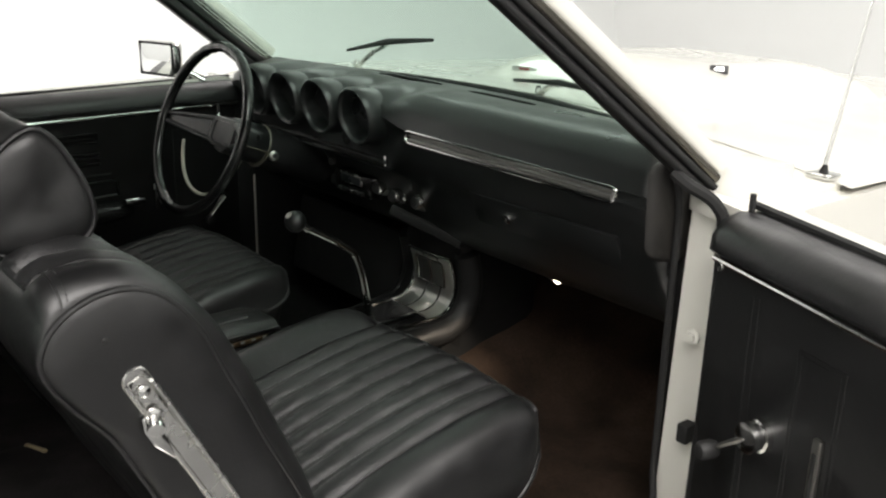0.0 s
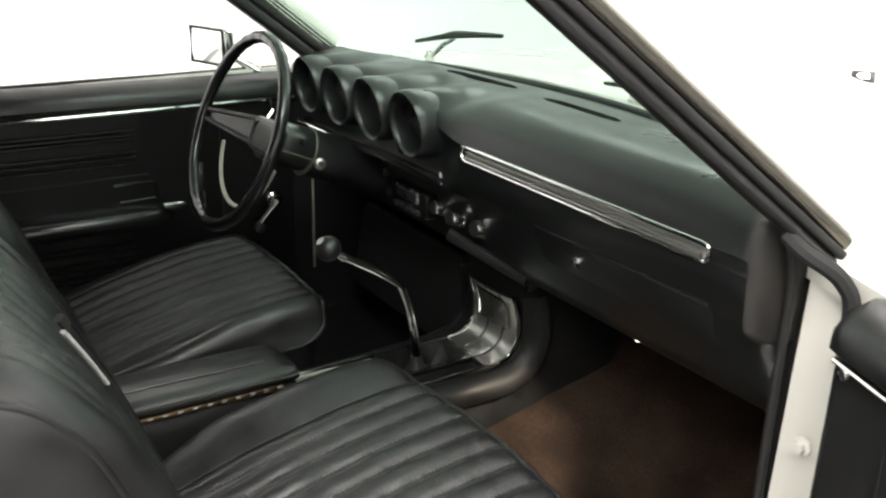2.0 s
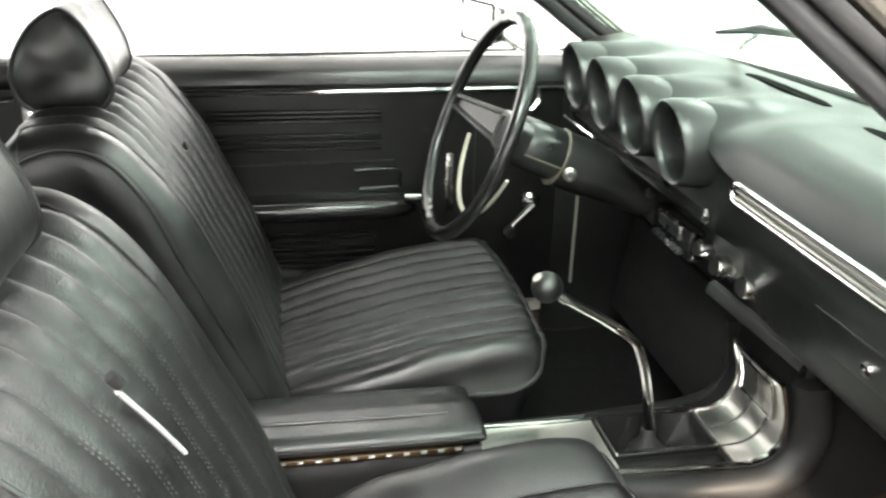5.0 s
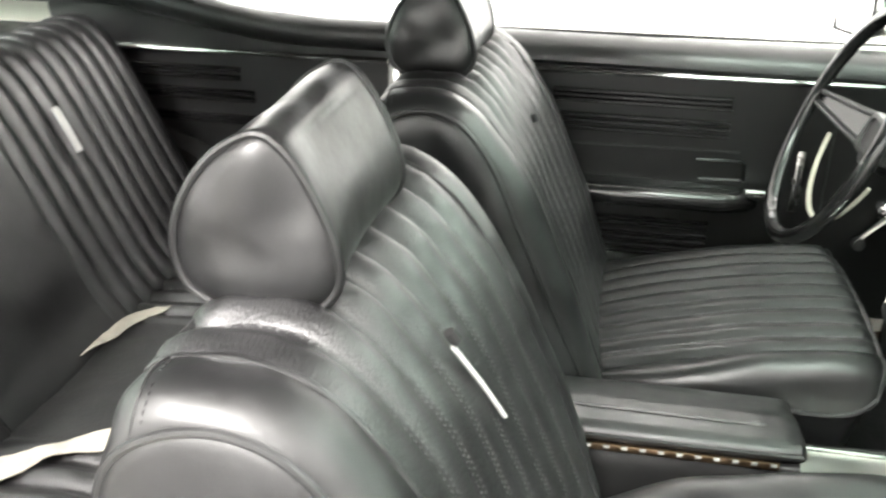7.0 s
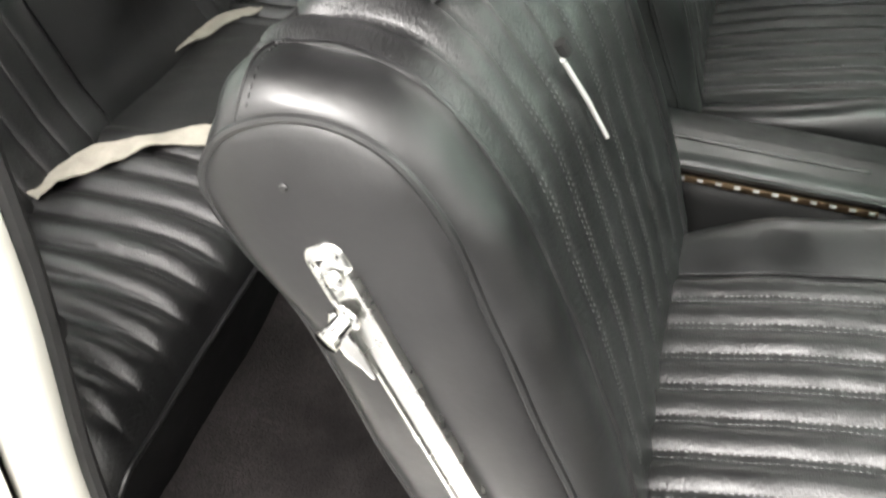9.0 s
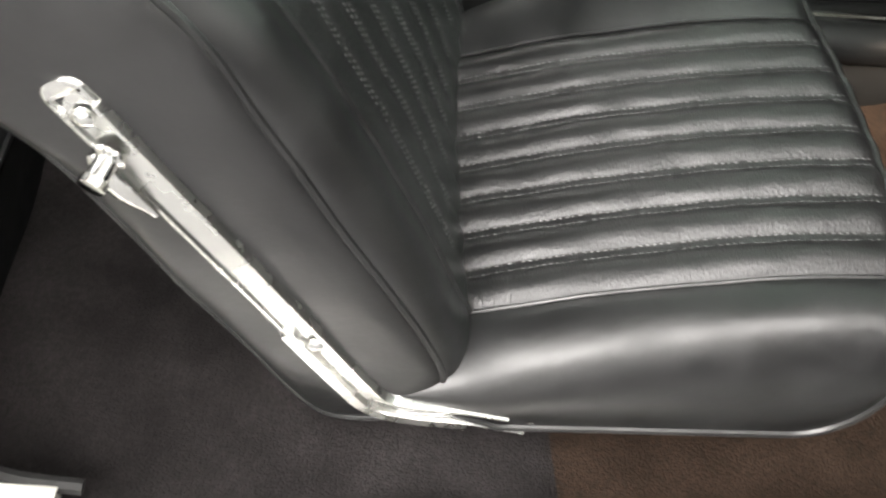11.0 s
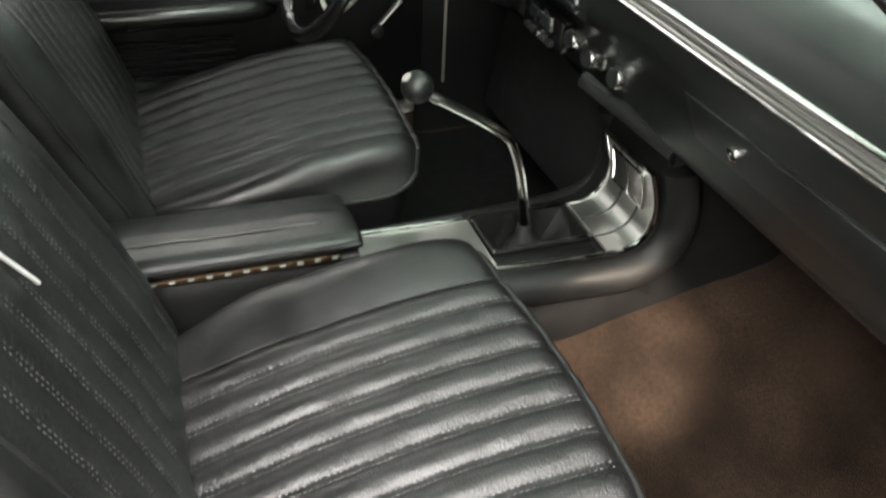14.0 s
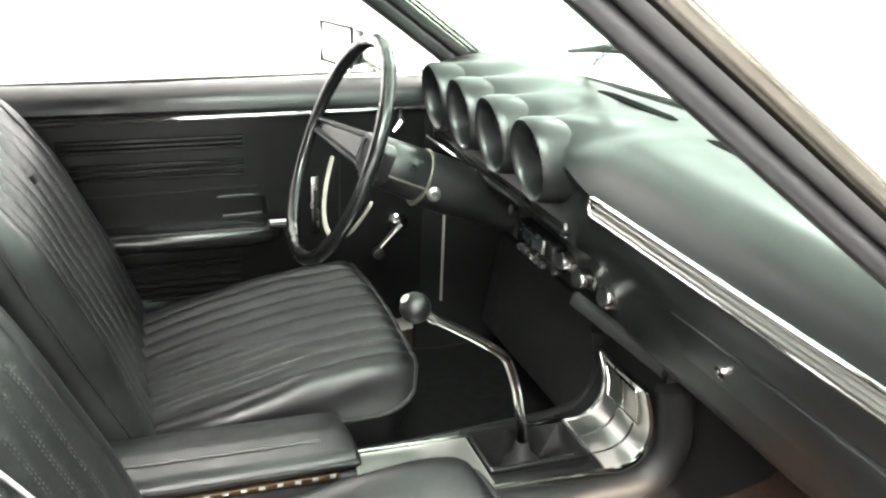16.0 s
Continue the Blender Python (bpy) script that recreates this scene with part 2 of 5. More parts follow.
def lathe(profile, eye, axis, segs=20):
    """Turns (radius, along) pairs round an axis that starts at eye."""
    d = Vector(axis).normalized()
    u = d.orthogonal().normalized()
    v = d.cross(u)
    e = Vector(eye)
    rows = [[e + d * h + (u * math.cos(2 * math.pi * k / segs) + v * math.sin(2 * math.pi * k / segs)) * r for k in range(segs)] for r, h in profile]
    return rings(rows)


def rounded(profile, r=0.01, seg=3):
    """Rounds the corners of a closed 2D outline."""
    n, out = len(profile), []
    for i in range(n):
        a, p, b = (Vector(profile[(i + k) % n]) for k in (-1, 0, 1))
        q = min(r, (a - p).length * 0.45, (b - p).length * 0.45)
        s, e = p + (a - p).normalized() * q, p + (b - p).normalized() * q
        for k in range(seg + 1):
            u = k / seg
            out.append(tuple(s * (1 - u) ** 2 + p * 2 * u * (1 - u) + e * u * u))
    return out


def merged(*meshes):
    verts, faces = [], []
    for v, fc in meshes:
        o = len(verts)
        verts += list(v)
        faces += [tuple(i + o for i in q) for q in fc]
    return verts, faces


# ---------------------------------------------------------------- the studio
def studio():
    floor = put("floor", *rings([[(-9, y, z) for y in (-8, 12)] + [(9, y, z) for y in (12, -8)] for z in (-0.1, 0.0)]), STUDIO_FLOOR)
    tagged(floor, "dark grey painted studio floor under the car", "floor", kind="structure")
    for name, x0, x1, y0, y1 in (("wall_west", -7.2, -7.0, -8, 12), ("wall_east", 7.0, 7.2, -8, 12), ("wall_north", -7, 7, 9.0, 9.2), ("wall_south", -7, 7, -6.2, -6.0)):
        w = part(name, box((x0 + x1) / 2, (y0 + y1) / 2, 2.4, x1 - x0, y1 - y0, 4.9, 0), STUDIO)
        tagged(w, "plain white painted studio wall", "wall", kind="structure")
    def sweep(flat, wall, lift):
        """Profile of a seamless background: flat on the floor, then coved up to a wall."""
        r = 1.6
        pts = [(flat, lift), (flat + 0.02, lift + 0.004)] + [(wall - r + r * math.sin(a), lift + 0.004 + r - r * math.cos(a)) for a in [math.pi / 2 * k / 12 for k in range(13)]] + [(wall, 4.8)]
        return pts + [(d + 0.02, z - 0.004) for d, z in pts[::-1]]
    north = put("backdrop_north", *rings([[(x, y, z) for y, z in sweep(3.0, 8.95, 0.001)] for x in (-6.9, 6.9)]), STUDIO)
    tagged(north, "seamless white studio backdrop coved to the floor", "backdrop", kind="structure")
    west = put("backdrop_west", *rings([[(-x, y, z) for x, z in sweep(2.6, 6.95, 0.006)] for y in (-5.9, 8.9)]), STUDIO)
    tagged(west, "seamless white studio backdrop coved to the floor", "backdrop", kind="structure")
    c = part("ceiling", box(0, 1.5, 4.9, 14.4, 16, 0.1, 0), STUDIO)
    tagged(c, "plain white studio ceiling", "ceiling", kind="structure")


studio()


# ---------------------------------------------------------------- the car's shell
car = thing("car_body", "cream white two-door coupe body, passenger door open", "car", kind="structure")


def shell():
    # floor pan with carpet: footwells, tunnel, sills
    def floor_z(x, y):
        a = abs(x)
        base = 0.25 + max(0, y - 0.42) * 0.9 + max(0, -0.98 - y) * 0.12
        if a < 0.30:
            t = min(1, (0.30 - a) / 0.19)
            base += (0.082 + 0.17 * max(0, min(y, 0.45))) * t * t * (3 - 2 * t)
        if a > 0.66:
            base = max(base, 0.25 + (a - 0.66) * 0.35)
        return base + 0.003 * math.sin(31 * x + 17 * y) + 0.002 * math.sin(57 * x - 43 * y)
    ys = [-1.25 + 0.05 * i for i in range(42)]
    xx = [-0.80 + 0.04 * i for i in range(41)]
    for nm, mat, lab, keep in (("front_carpet", CARPET, "faded brown-black loop carpet", [y for y in ys if y > -0.46]), ("rear_carpet", DARK_CARPET, "charcoal loop carpet behind the front seats", [y for y in ys if y < -0.44])):
        v, fc = rings([[(x, y, floor_z(x, y)) for x in xx] for y in keep], close=False)
        put(nm, v, fc, mat, car, lab)
    mat_rows = [[(-0.72 + 0.0525 * i, y, floor_z(-0.72 + 0.0525 * i, y) + 0.008) for i in range(13)] for y in [-0.47 + 0.05 * j for j in range(21)]]
    low = [[(x, y, z - 0.007) for x, y, z in row] for row in mat_rows]
    put("floor_mat", *merged(rings(mat_rows, close=False), rings(low, close=False)), MAT, car, "black rubber driver's floor mat")
    part("floor_pan", box(0, -0.4, 0.19, 1.5, 3.0, 0.03, 0.005), PLASTIC, car)
    part("firewall", box(0, 0.80, 0.53, 1.50, 0.04, 0.60, 0.01), FELT, car, "black firewall")
    for s in (-1, 1):
        # rocker sill
        part("sill", box(s * 0.855, -0.45, 0.255, 0.13, 1.7, 0.14, 0.03), CREAM, car, "cream painted door sill")
        part("sill_plate", box(s * 0.845, -0.45, 0.329, 0.06, 1.1, 0.008, 0.003), WORN_CHROME, car, "ribbed bright metal sill plate")
        # kick panel
        part("kick_panel", box(s * 0.742, 0.43 if s > 0 else 0.39, 0.53 if s > 0 else 0.57, 0.02, 0.62 if s > 0 else 0.70, 0.58 if s > 0 else 0.66, 0.006), FELT, car, "black plastic kick panel")
        if s < 0:
            part("door_gap_strip", box(s * 0.729, 0.102, 0.52, 0.006, 0.006, 0.25, 0.002), GREYPLATE, car, "thin pale door edge")
    # roof, headliner, rear shelf
    def roof_row(x, lift):
        a = (x / 0.66) ** 2
        return [(x, y, z - 0.05 * a + lift) for y, z in ((-0.42, 1.325), (-0.7, 1.345), (-1.1, 1.345), (-1.4, 1.328), (-1.6, 1.31), (-1.78, 1.285))]
    xs = [-0.66 + 0.11 * i for i in range(13)]
    top = [roof_row(x, 0.03) + roof_row(x, 0.012)[::-1] for x in xs]
    put("roof", *rings(top), CREAM, car, "cream painted steel roof")
    low = [roof_row(x * 0.98, 0.010) + roof_row(x * 0.98, 0.0)[::-1] for x in xs]
    put("headliner", *rings(low), HEADLINER, car, "black perforated headliner")
    part("parcel_shelf", box(0, -1.98, 0.88, 1.36, 0.55, 0.03, 0.01), SMOOTH_VINYL, car, "black parcel shelf behind the rear seat")
    part("rear_bulkhead", box(0, -2.28, 0.66, 1.5, 0.04, 0.40, 0.01), PLASTIC, car)
    put("rear_window", *rings([[(x, -2.42, 0.92), (x, -2.412, 0.915), (x * 0.92, -1.772, 1.28), (x * 0.92, -1.78, 1.285)] for x in (-0.62, 0, 0.62)]), GLASS, car, "tinted rear window").visible_shadow = False
    # C pillars
    for s in (-1, 1):
        prof = rounded([(-1.44, 0.93), (-2.42, 0.93), (-2.2, 1.07), (-1.80, 1.28), (-1.62, 1.31), (-1.55, 1.16), (-1.50, 1.02)], 0.03)
        rows = [[(s * (x - 0.30 * max(0, z - 0.95)), y, z) for y, z in prof] for x in (0.73, 0.80)]
        put("c_pillar", *rings(rows), CREAM, car, "cream painted rear roof pillar")
        rows = [[(s * (x - 0.30 * max(0, z - 0.95)), y, z) for y, z in prof] for x in (0.715, 0.727)]
        put("pillar_trim", *rings(rows), SMOOTH_VINYL, car, "black vinyl pillar trim")
        # roof rail above the doors
        rail = smooth_path([(s * 0.665, -0.40, 1.300), (s * 0.675, -0.8, 1.318), (s * 0.675, -1.2, 1.318), (s * 0.66, -1.6, 1.30)], 5)
        put("roof_rail", *tube(rail, 0.022, 8), CREAM, car)
    # windshield header
    put("header_rail", *tube([(-0.66, -0.41, 1.305), (0, -0.44, 1.325), (0.66, -0.41, 1.305)], 0.026, 8), SMOOTH_VINYL, car, "black padded windshield header")
    # outer rear quarter, both sides, with the door-latch jamb
    for s in (-1, 1):
        prof = rounded([(-1.11, 0.20), (-2.6, 0.30), (-2.75, 0.9), (-2.2, 0.95), (-1.11, 0.895)], 0.03)
        rows = [[(s * x, y, z) for y, z in prof] for x in (0.80, 0.93)]
        put("quarter_panel", *rings(rows), CREAM, car, "cream painted rear quarter panel")
    jamb = smooth_path([(0.762, -1.10, 0.885), (0.765, -1.092, 0.75), (0.765, -1.10, 0.54), (0.765, -1.088, 0.42), (0.76, -1.045, 0.335), (0.76, -0.97, 0.312)], 6)
    put("latch_jamb", *tube(jamb, 0.030, 10, flat=1.0), CREAM, car, "cream painted rear door jamb")
    seal = [(p[0] - 0.022, p[1] + 0.026, p[2] + 0.012) for p in jamb]
    put("jamb_seal", *tube(seal, 0.009, 8), RUBBER, car, "black rubber door seal")


shell()


def quarter_trims():
    """Panels beside the rear seat."""
    for s in (-1, 1):
        f0 = -1.045 if s < 0 else -1.13
        prof = [(f0, 0.30), (-1.70, 0.30), (-1.80, 0.93), (-1.45, 0.935), (f0, 0.905)]
        rows = [[(s * x, y, z) for y, z in rounded(prof, 0.015)] for x in (0.735, 0.79)]
        q = tagged(put("quarter_trim", *rings(rows), SMOOTH_VINYL, car), "black vinyl panel beside the rear seat")
        put("trim_cap", *tube(smooth_path([(s * 0.745, f0 + 0.005, 0.893), (s * 0.742, -1.3, 0.90), (s * 0.735, -1.55, 0.945), (s * 0.72, -1.8, 0.985)], 6), 0.032, 10), SMOOTH_VINYL, car, "rolled black vinyl cap")
        put("bright_strip", *tube([(s * 0.727, f0, 0.847), (s * 0.727, -1.68, 0.842)], 0.006, 8), CHROME, car, "thin chrome trim strip")
        for z in (0.805, 0.787, 0.755, 0.74, 0.70, 0.69):
            w = 0.0 if z > 0.76 else 0.03
            put("embossed_rib", *tube([(s * 0.732, -1.37 + w, z), (s * 0.732, -1.64, z + 0.002)], 0.0062, 6), GLOSS, car)


quarter_trims()


# ---------------------------------------------------------------- pillars and glass
def pillars():
    for s in (-1, 1):
        a, b = Vector((s * 0.772, 0.045, 0.95)), Vector((s * 0.665, -0.40, 1.305))
        d = (b - a).normalized()
        o = Vector((s * 0.10, 0.62, 0.78))
        o = (o - d * o.dot(d)).normalized()
        n = d.cross(o) * s
        low, high = a - d * 0.06, b + d * 0.02
        if s < 0:
            low, high = Vector((-0.735, 0.13, 0.92)), Vector((-0.60, -0.41, 1.305))
        w1, w2, w3, w4 = (0.016, 0.028, 0.047, 0.078) if s > 0 else (0.030, 0.052, 0.070, 0.100)
        for name, mat, o0, o1, n0, n1, lab in (("pillar_pad", SMOOTH_VINYL, 0.0, w1, -0.02, 0.011, "black vinyl windshield pillar trim"),
                                          ("pillar_seal", RUBBER, w1, w2, -0.026, 0.015, "black rubber weatherstrip"),
                                          ("pillar_moulding", TAN, w2, w3, -0.02, 0.012, "aged bronze pillar moulding"),
                                          ("pillar_skin", CREAM, w3, w4, -0.015, 0.008, "cream painted outer pillar")):
            outline = rounded([(o0, n0), (o1, n0), (o1, n1), (o0, n1)], 0.009, 3)
            rows = []
            for k in range(7):
                p = low.lerp(high, k / 6)
                rows.append([p + o * u + n * w for u, w in outline])
            pm = put(name, *rings(rows), mat, car, lab)
            if mat is TAN:
                for u in (o0 + 0.001, (o0 + o1) / 2, o1 - 0.001):
                    put("bright_line", *tube([low + o * u + n * (n1 + 0.0005), high + o * u + n * (n1 + 0.0005)], 0.0022, 6), CHROME, pm, "thin chrome edge")
    # windshield
    rows = []
    for k in range(13):
        x = -0.70 + 1.40 * k / 12
        bow = 0.20 * (1 - (x / 0.72) ** 2)
        rows.append([(x, 0.19 + bow, 0.945), (x * 0.88, -0.40 + bow * 0.3, 1.31), (x * 0.88, -0.405 + bow * 0.3, 1.305), (x, 0.185 + bow, 0.94)])
    g = put("windshield", *rings(rows), GLASS, car, "curved green-tinted windshield")
    put("windshield_seal", *tube(smooth_path([(x, 0.185 + 0.20 * (1 - (x / 0.72) ** 2), 0.958) for x in [-0.7 + 0.14 * i for i in range(11)]], 3), 0.008, 8), RUBBER, car, "black windshield gasket")


pillars()


# ---------------------------------------------------------------- hood, cowl, fenders
def hood_z(x, y):
    z = 0.955 - 0.05 * max(0, y - 0.45) - 0.028 * (x / 0.9) ** 2
    r = max(abs(x) / 0.38, abs(y - 1.12) / 0.42)
    scoop = max(0.0, 1 - r) ** 0.5 if r < 1 else 0
    return z + 0.085 * min(1, scoop * 1.5)


def front_body():
    xs = [-0.93 + 0.03 * i for i in range(63)]
    ys = [0.44 + 0.045 * i for i in range(40)]
    top = [[(x, y - 0.12 * (x / 0.9) ** 2 * max(0, 1 - (y - 0.44) / 0.3), hood_z(x, y)) for x in xs] for y in ys]
    v, fc = rings(top, close=False)
    put("hood", v, fc, CREAM, car, "cream white hood with a low scoop")
    for s in (-1, 1):
        prof = rounded([(0.125, 0.3), (0.125, 0.915), (0.5, 0.912), (2.1, 0.84), (2.25, 0.5), (2.1, 0.3)], 0.04)
        put("fender", *rings([[(s * x, y, z) for y, z in prof] for x in (0.84, 0.90, 0.935)]), CREAM, car, "cream white front fender")
    put("grille_panel", *rings([[(x, 2.2, 0.3), (x, 2.25, 0.3), (x, 2.25, 0.84), (x, 2.2, 0.86)] for x in (-0.93, 0.93)]), CREAM, car)
    cowl = [(0.452, -0.0008), (0.452, -0.055), (0.20, -0.055), (0.20, -0.02)]
    put("cowl", *rings([[(x, y - 0.12 * (x / 0.9) ** 2, hood_z(x, 0.44) + z) for y, z in cowl] for x in [-0.9 + 0.09 * i for i in range(21)]]), CREAM, car, "cream painted cowl")
    # front door jamb, passenger side: cream post with seal, bolt and rubber bump
    for s in (1,):
        prof = rounded([(0.02, 0.28), (0.20, 0.28), (0.20, 0.96), (0.10, 0.96), (0.045, 0.90)], 0.012)
        put("door_post", *rings([[(s * x, y + 0.07, z) for y, z in prof] for x in (0.758, 0.845)]), CREAM, car, "cream painted door hinge post")
        seal = smooth_path([(s * 0.758, 0.040, 0.98), (s * 0.756, 0.078, 0.90), (s * 0.753, 0.085, 0.75), (s * 0.753, 0.086, 0.55), (s * 0.758, 0.080, 0.40), (s * 0.785, 0.04, 0.335), (s * 0.79, -0.1, 0.325), (s * 0.79, -0.9, 0.325)], 6)
        put("post_seal", *tube(seal, 0.0065, 8), RUBBER, car, "black rubber door seal")
    gap = smooth_path([(0.775, 0.03, 0.96), (0.80, 0.035, 0.945), (0.838, 0.062, 0.915), (0.852, 0.070, 0.86), (0.852, 0.072, 0.65), (0.850, 0.070, 0.34)], 6)
    put("outer_seal", *tube(gap, 0.011, 8), RUBBER, car, "black rubber outer door seal")
    v, fc = lathe([(0.0, 0), (0.014, 0), (0.014, 0.004), (0.009, 0.006), (0.009, 0.014), (0.0, 0.015)], (0.806, 0.088, 0.672), (0, -1, 0), 8)
    put("hinge_bolt", v, fc, CREAM, car, "painted hinge bolt")
    part("belt_anchor", box(-0.105, -0.745, 0.325, 0.055, 0.010, 0.024, 0.003, Matrix.Rotation(radians(25), 4, "Z")), ANCHOR, car, "small tan belt anchor plate")
    put("latch_bumper", *lathe([(0.0, 0), (0.013, 0), (0.012, 0.008), (0.007, 0.012), (0.0, 0.013)], (0.738, -1.072, 0.712), (-0.6, 0.8, 0), 14), RUBBER, car, "round black rubber bumper")
    part("jamb_bumper", box(0.822, 0.075, 0.50, 0.022, 0.03, 0.035, 0.003), RUBBER, car, "black rubber door bumper")


front_body()


def tail_and_wheels():
    deck = [[(x, y, z - 0.03 * (x / 0.9) ** 2) for y, z in ((-2.24, 0.93), (-2.6, 0.945), (-3.0, 0.93), (-3.06, 0.90), (-3.06, 0.86), (-2.24, 0.86))] for x in [-0.9 + 0.18 * i for i in range(11)]]
    put("trunk_lid", *rings(deck), CREAM, car, "cream painted rear deck")
    part("tail_panel", box(0, -3.03, 0.60, 1.80, 0.06, 0.56, 0.02), CREAM, car, "cream painted tail panel")
    for s in (-1, 1):
        prof = rounded([(-2.5, 0.30), (-3.06, 0.32), (-3.06, 0.89), (-2.2, 0.93)], 0.03)
        put("tail_side", *rings([[(s * x, y, z) for y, z in prof] for x in (0.80, 0.925)]), CREAM, car, "cream painted tail side")
        for y in (1.35, -1.62):
            tyre = put("tyre", *lathe([(0.20, -0.09), (0.31, -0.095), (0.335, -0.07), (0.335, 0.07), (0.31, 0.095), (0.20, 0.09)], (s * 0.80, y, 0.337), (s, 0, 0), 32), RUBBER, car, "black tyre")
            put("rim", *lathe([(0.0, 0.05), (0.06, 0.055), (0.10, 0.03), (0.185, 0.04), (0.205, 0.09), (0.205, -0.08), (0.0, -0.08)], (s * 0.80, y, 0.337), (s, 0, 0), 24), WORN_CHROME, tyre, "bright steel rim")


tail_and_wheels()


def wiper(x0, y0, z0, x1, y1, z1, xm, ym, zm):
    w = thing("windshield_wiper", "dark windshield wiper with a bright arm resting on the glass", "wiper", group="windshield wipers")
    a, b, m = Vector((x0, y0, z0)), Vector((x1, y1, z1)), Vector((xm, ym, zm))
    put("arm", *tube([a, a.lerp(m, 0.6) + Vector((0, 0, 0.008)), m], [0.008, 0.006, 0.004], 8), WORN_CHROME, w, "bright metal arm")
    h = (b - m)
    put("blade", *tube([m - h, m - h * 0.3 + Vector((0, 0, 0.006)), m + Vector((0, 0, 0.009)), m + h * 0.5 + Vector((0, 0, 0.005)), b], [0.004, 0.006, 0.008, 0.006, 0.004], 6), RUBBER, w, "black rubber blade")
    put("pivot", *lathe([(0.0, 0), (0.014, 0), (0.012, 0.016), (0.0, 0.02)], a, (0, 0.3, 1), 10), WORN_CHROME, w)


wiper(-0.53, 0.325, 0.962, 0.014, 0.150, 1.093, -0.222, 0.198, 1.056)
wiper(0.05, 0.46, 0.955, 0.30, 0.42, 0.99, 0.14, 0.43, 0.985)

ANT = (0.864, 0.336)
ant = thing("radio_antenna", "thin chrome whip antenna on a square base on the fender", "antenna")
part("base", box(ANT[0], ANT[1], 0.932, 0.046, 0.044, 0.010, 0.004), CHROME, ant, "bright square base")
put("collar", *lathe([(0.0, 0), (0.009, 0), (0.006, 0.008), (0.004, 0.014), (0.0, 0.016)], (ANT[0], ANT[1], 0.936), (0.1, 0, 1), 12), RUBBER, ant, "small black collar")
put("whip", *tube([(ANT[0], ANT[1], 0.945), (ANT[0], ANT[1] + 0.064, 1.17), (ANT[0], ANT[1] + 0.18, 1.60)], [0.0034, 0.0028, 0.0015], 8), CHROME, ant, "chrome whip")

for nm, lab, x, y, z, rz in (("hood_badge", "small dark badge with bright numerals on the hood scoop", 0.262, 0.885, hood_z(0.262, 0.885) + 0.006, 34), ("hood_emblem", "bright bar emblem with a red centre on the hood", -0.255, 0.708, hood_z(-0.255, 0.708) + 0.004, 10)):
    b = thing(nm, lab, "badge") if nm == "hood_badge" else bpy.data.objects["hood"]
    m = Matrix.Translation((x, y, z)) @ Matrix.Rotation(radians(rz), 4, "Z") @ Matrix.Rotation(radians(70), 4, "X")
    if nm == "hood_badge":
        part("plate", box(0, 0, 0, 0.046, 0.022, 0.004, 0.001, m.to_3x3().to_4x4()), PLASTIC, b).location = m.translation
        cu = bpy.data.curves.new("numerals", "FONT")
        cu.body, cu.size, cu.extrude, cu.align_x, cu.align_y = "428", 0.0165, 0.001, "CENTER", "CENTER"
        tob = new("numerals", cu)
        cu.materials.append(CHROME)
        tob.parent = b
        tob.matrix_basis = m @ pose(0, 0, 0.004)
    else:
        part("emblem", box(0, 0, 0, 0.085, 0.014, 0.006, 0.002, m.to_3x3().to_4x4()), WORN_CHROME, b, "bright bar emblem").location = m.translation
        part("emblem_centre", box(0, 0, 0, 0.034, 0.006, 0.008, 0.001, m.to_3x3().to_4x4()), RED, b, "red enamel centre").location = m.translation


# ---------------------------------------------------------------- driver's door, closed
def panel_ribs(parent, to_world, groups):
    for y0, y1, zs in groups:
        for z in zs:
            put("embossed_rib", *tube([to_world(y0, z), to_world(y1, z)], 0.0050, 6), GLOSS, parent)


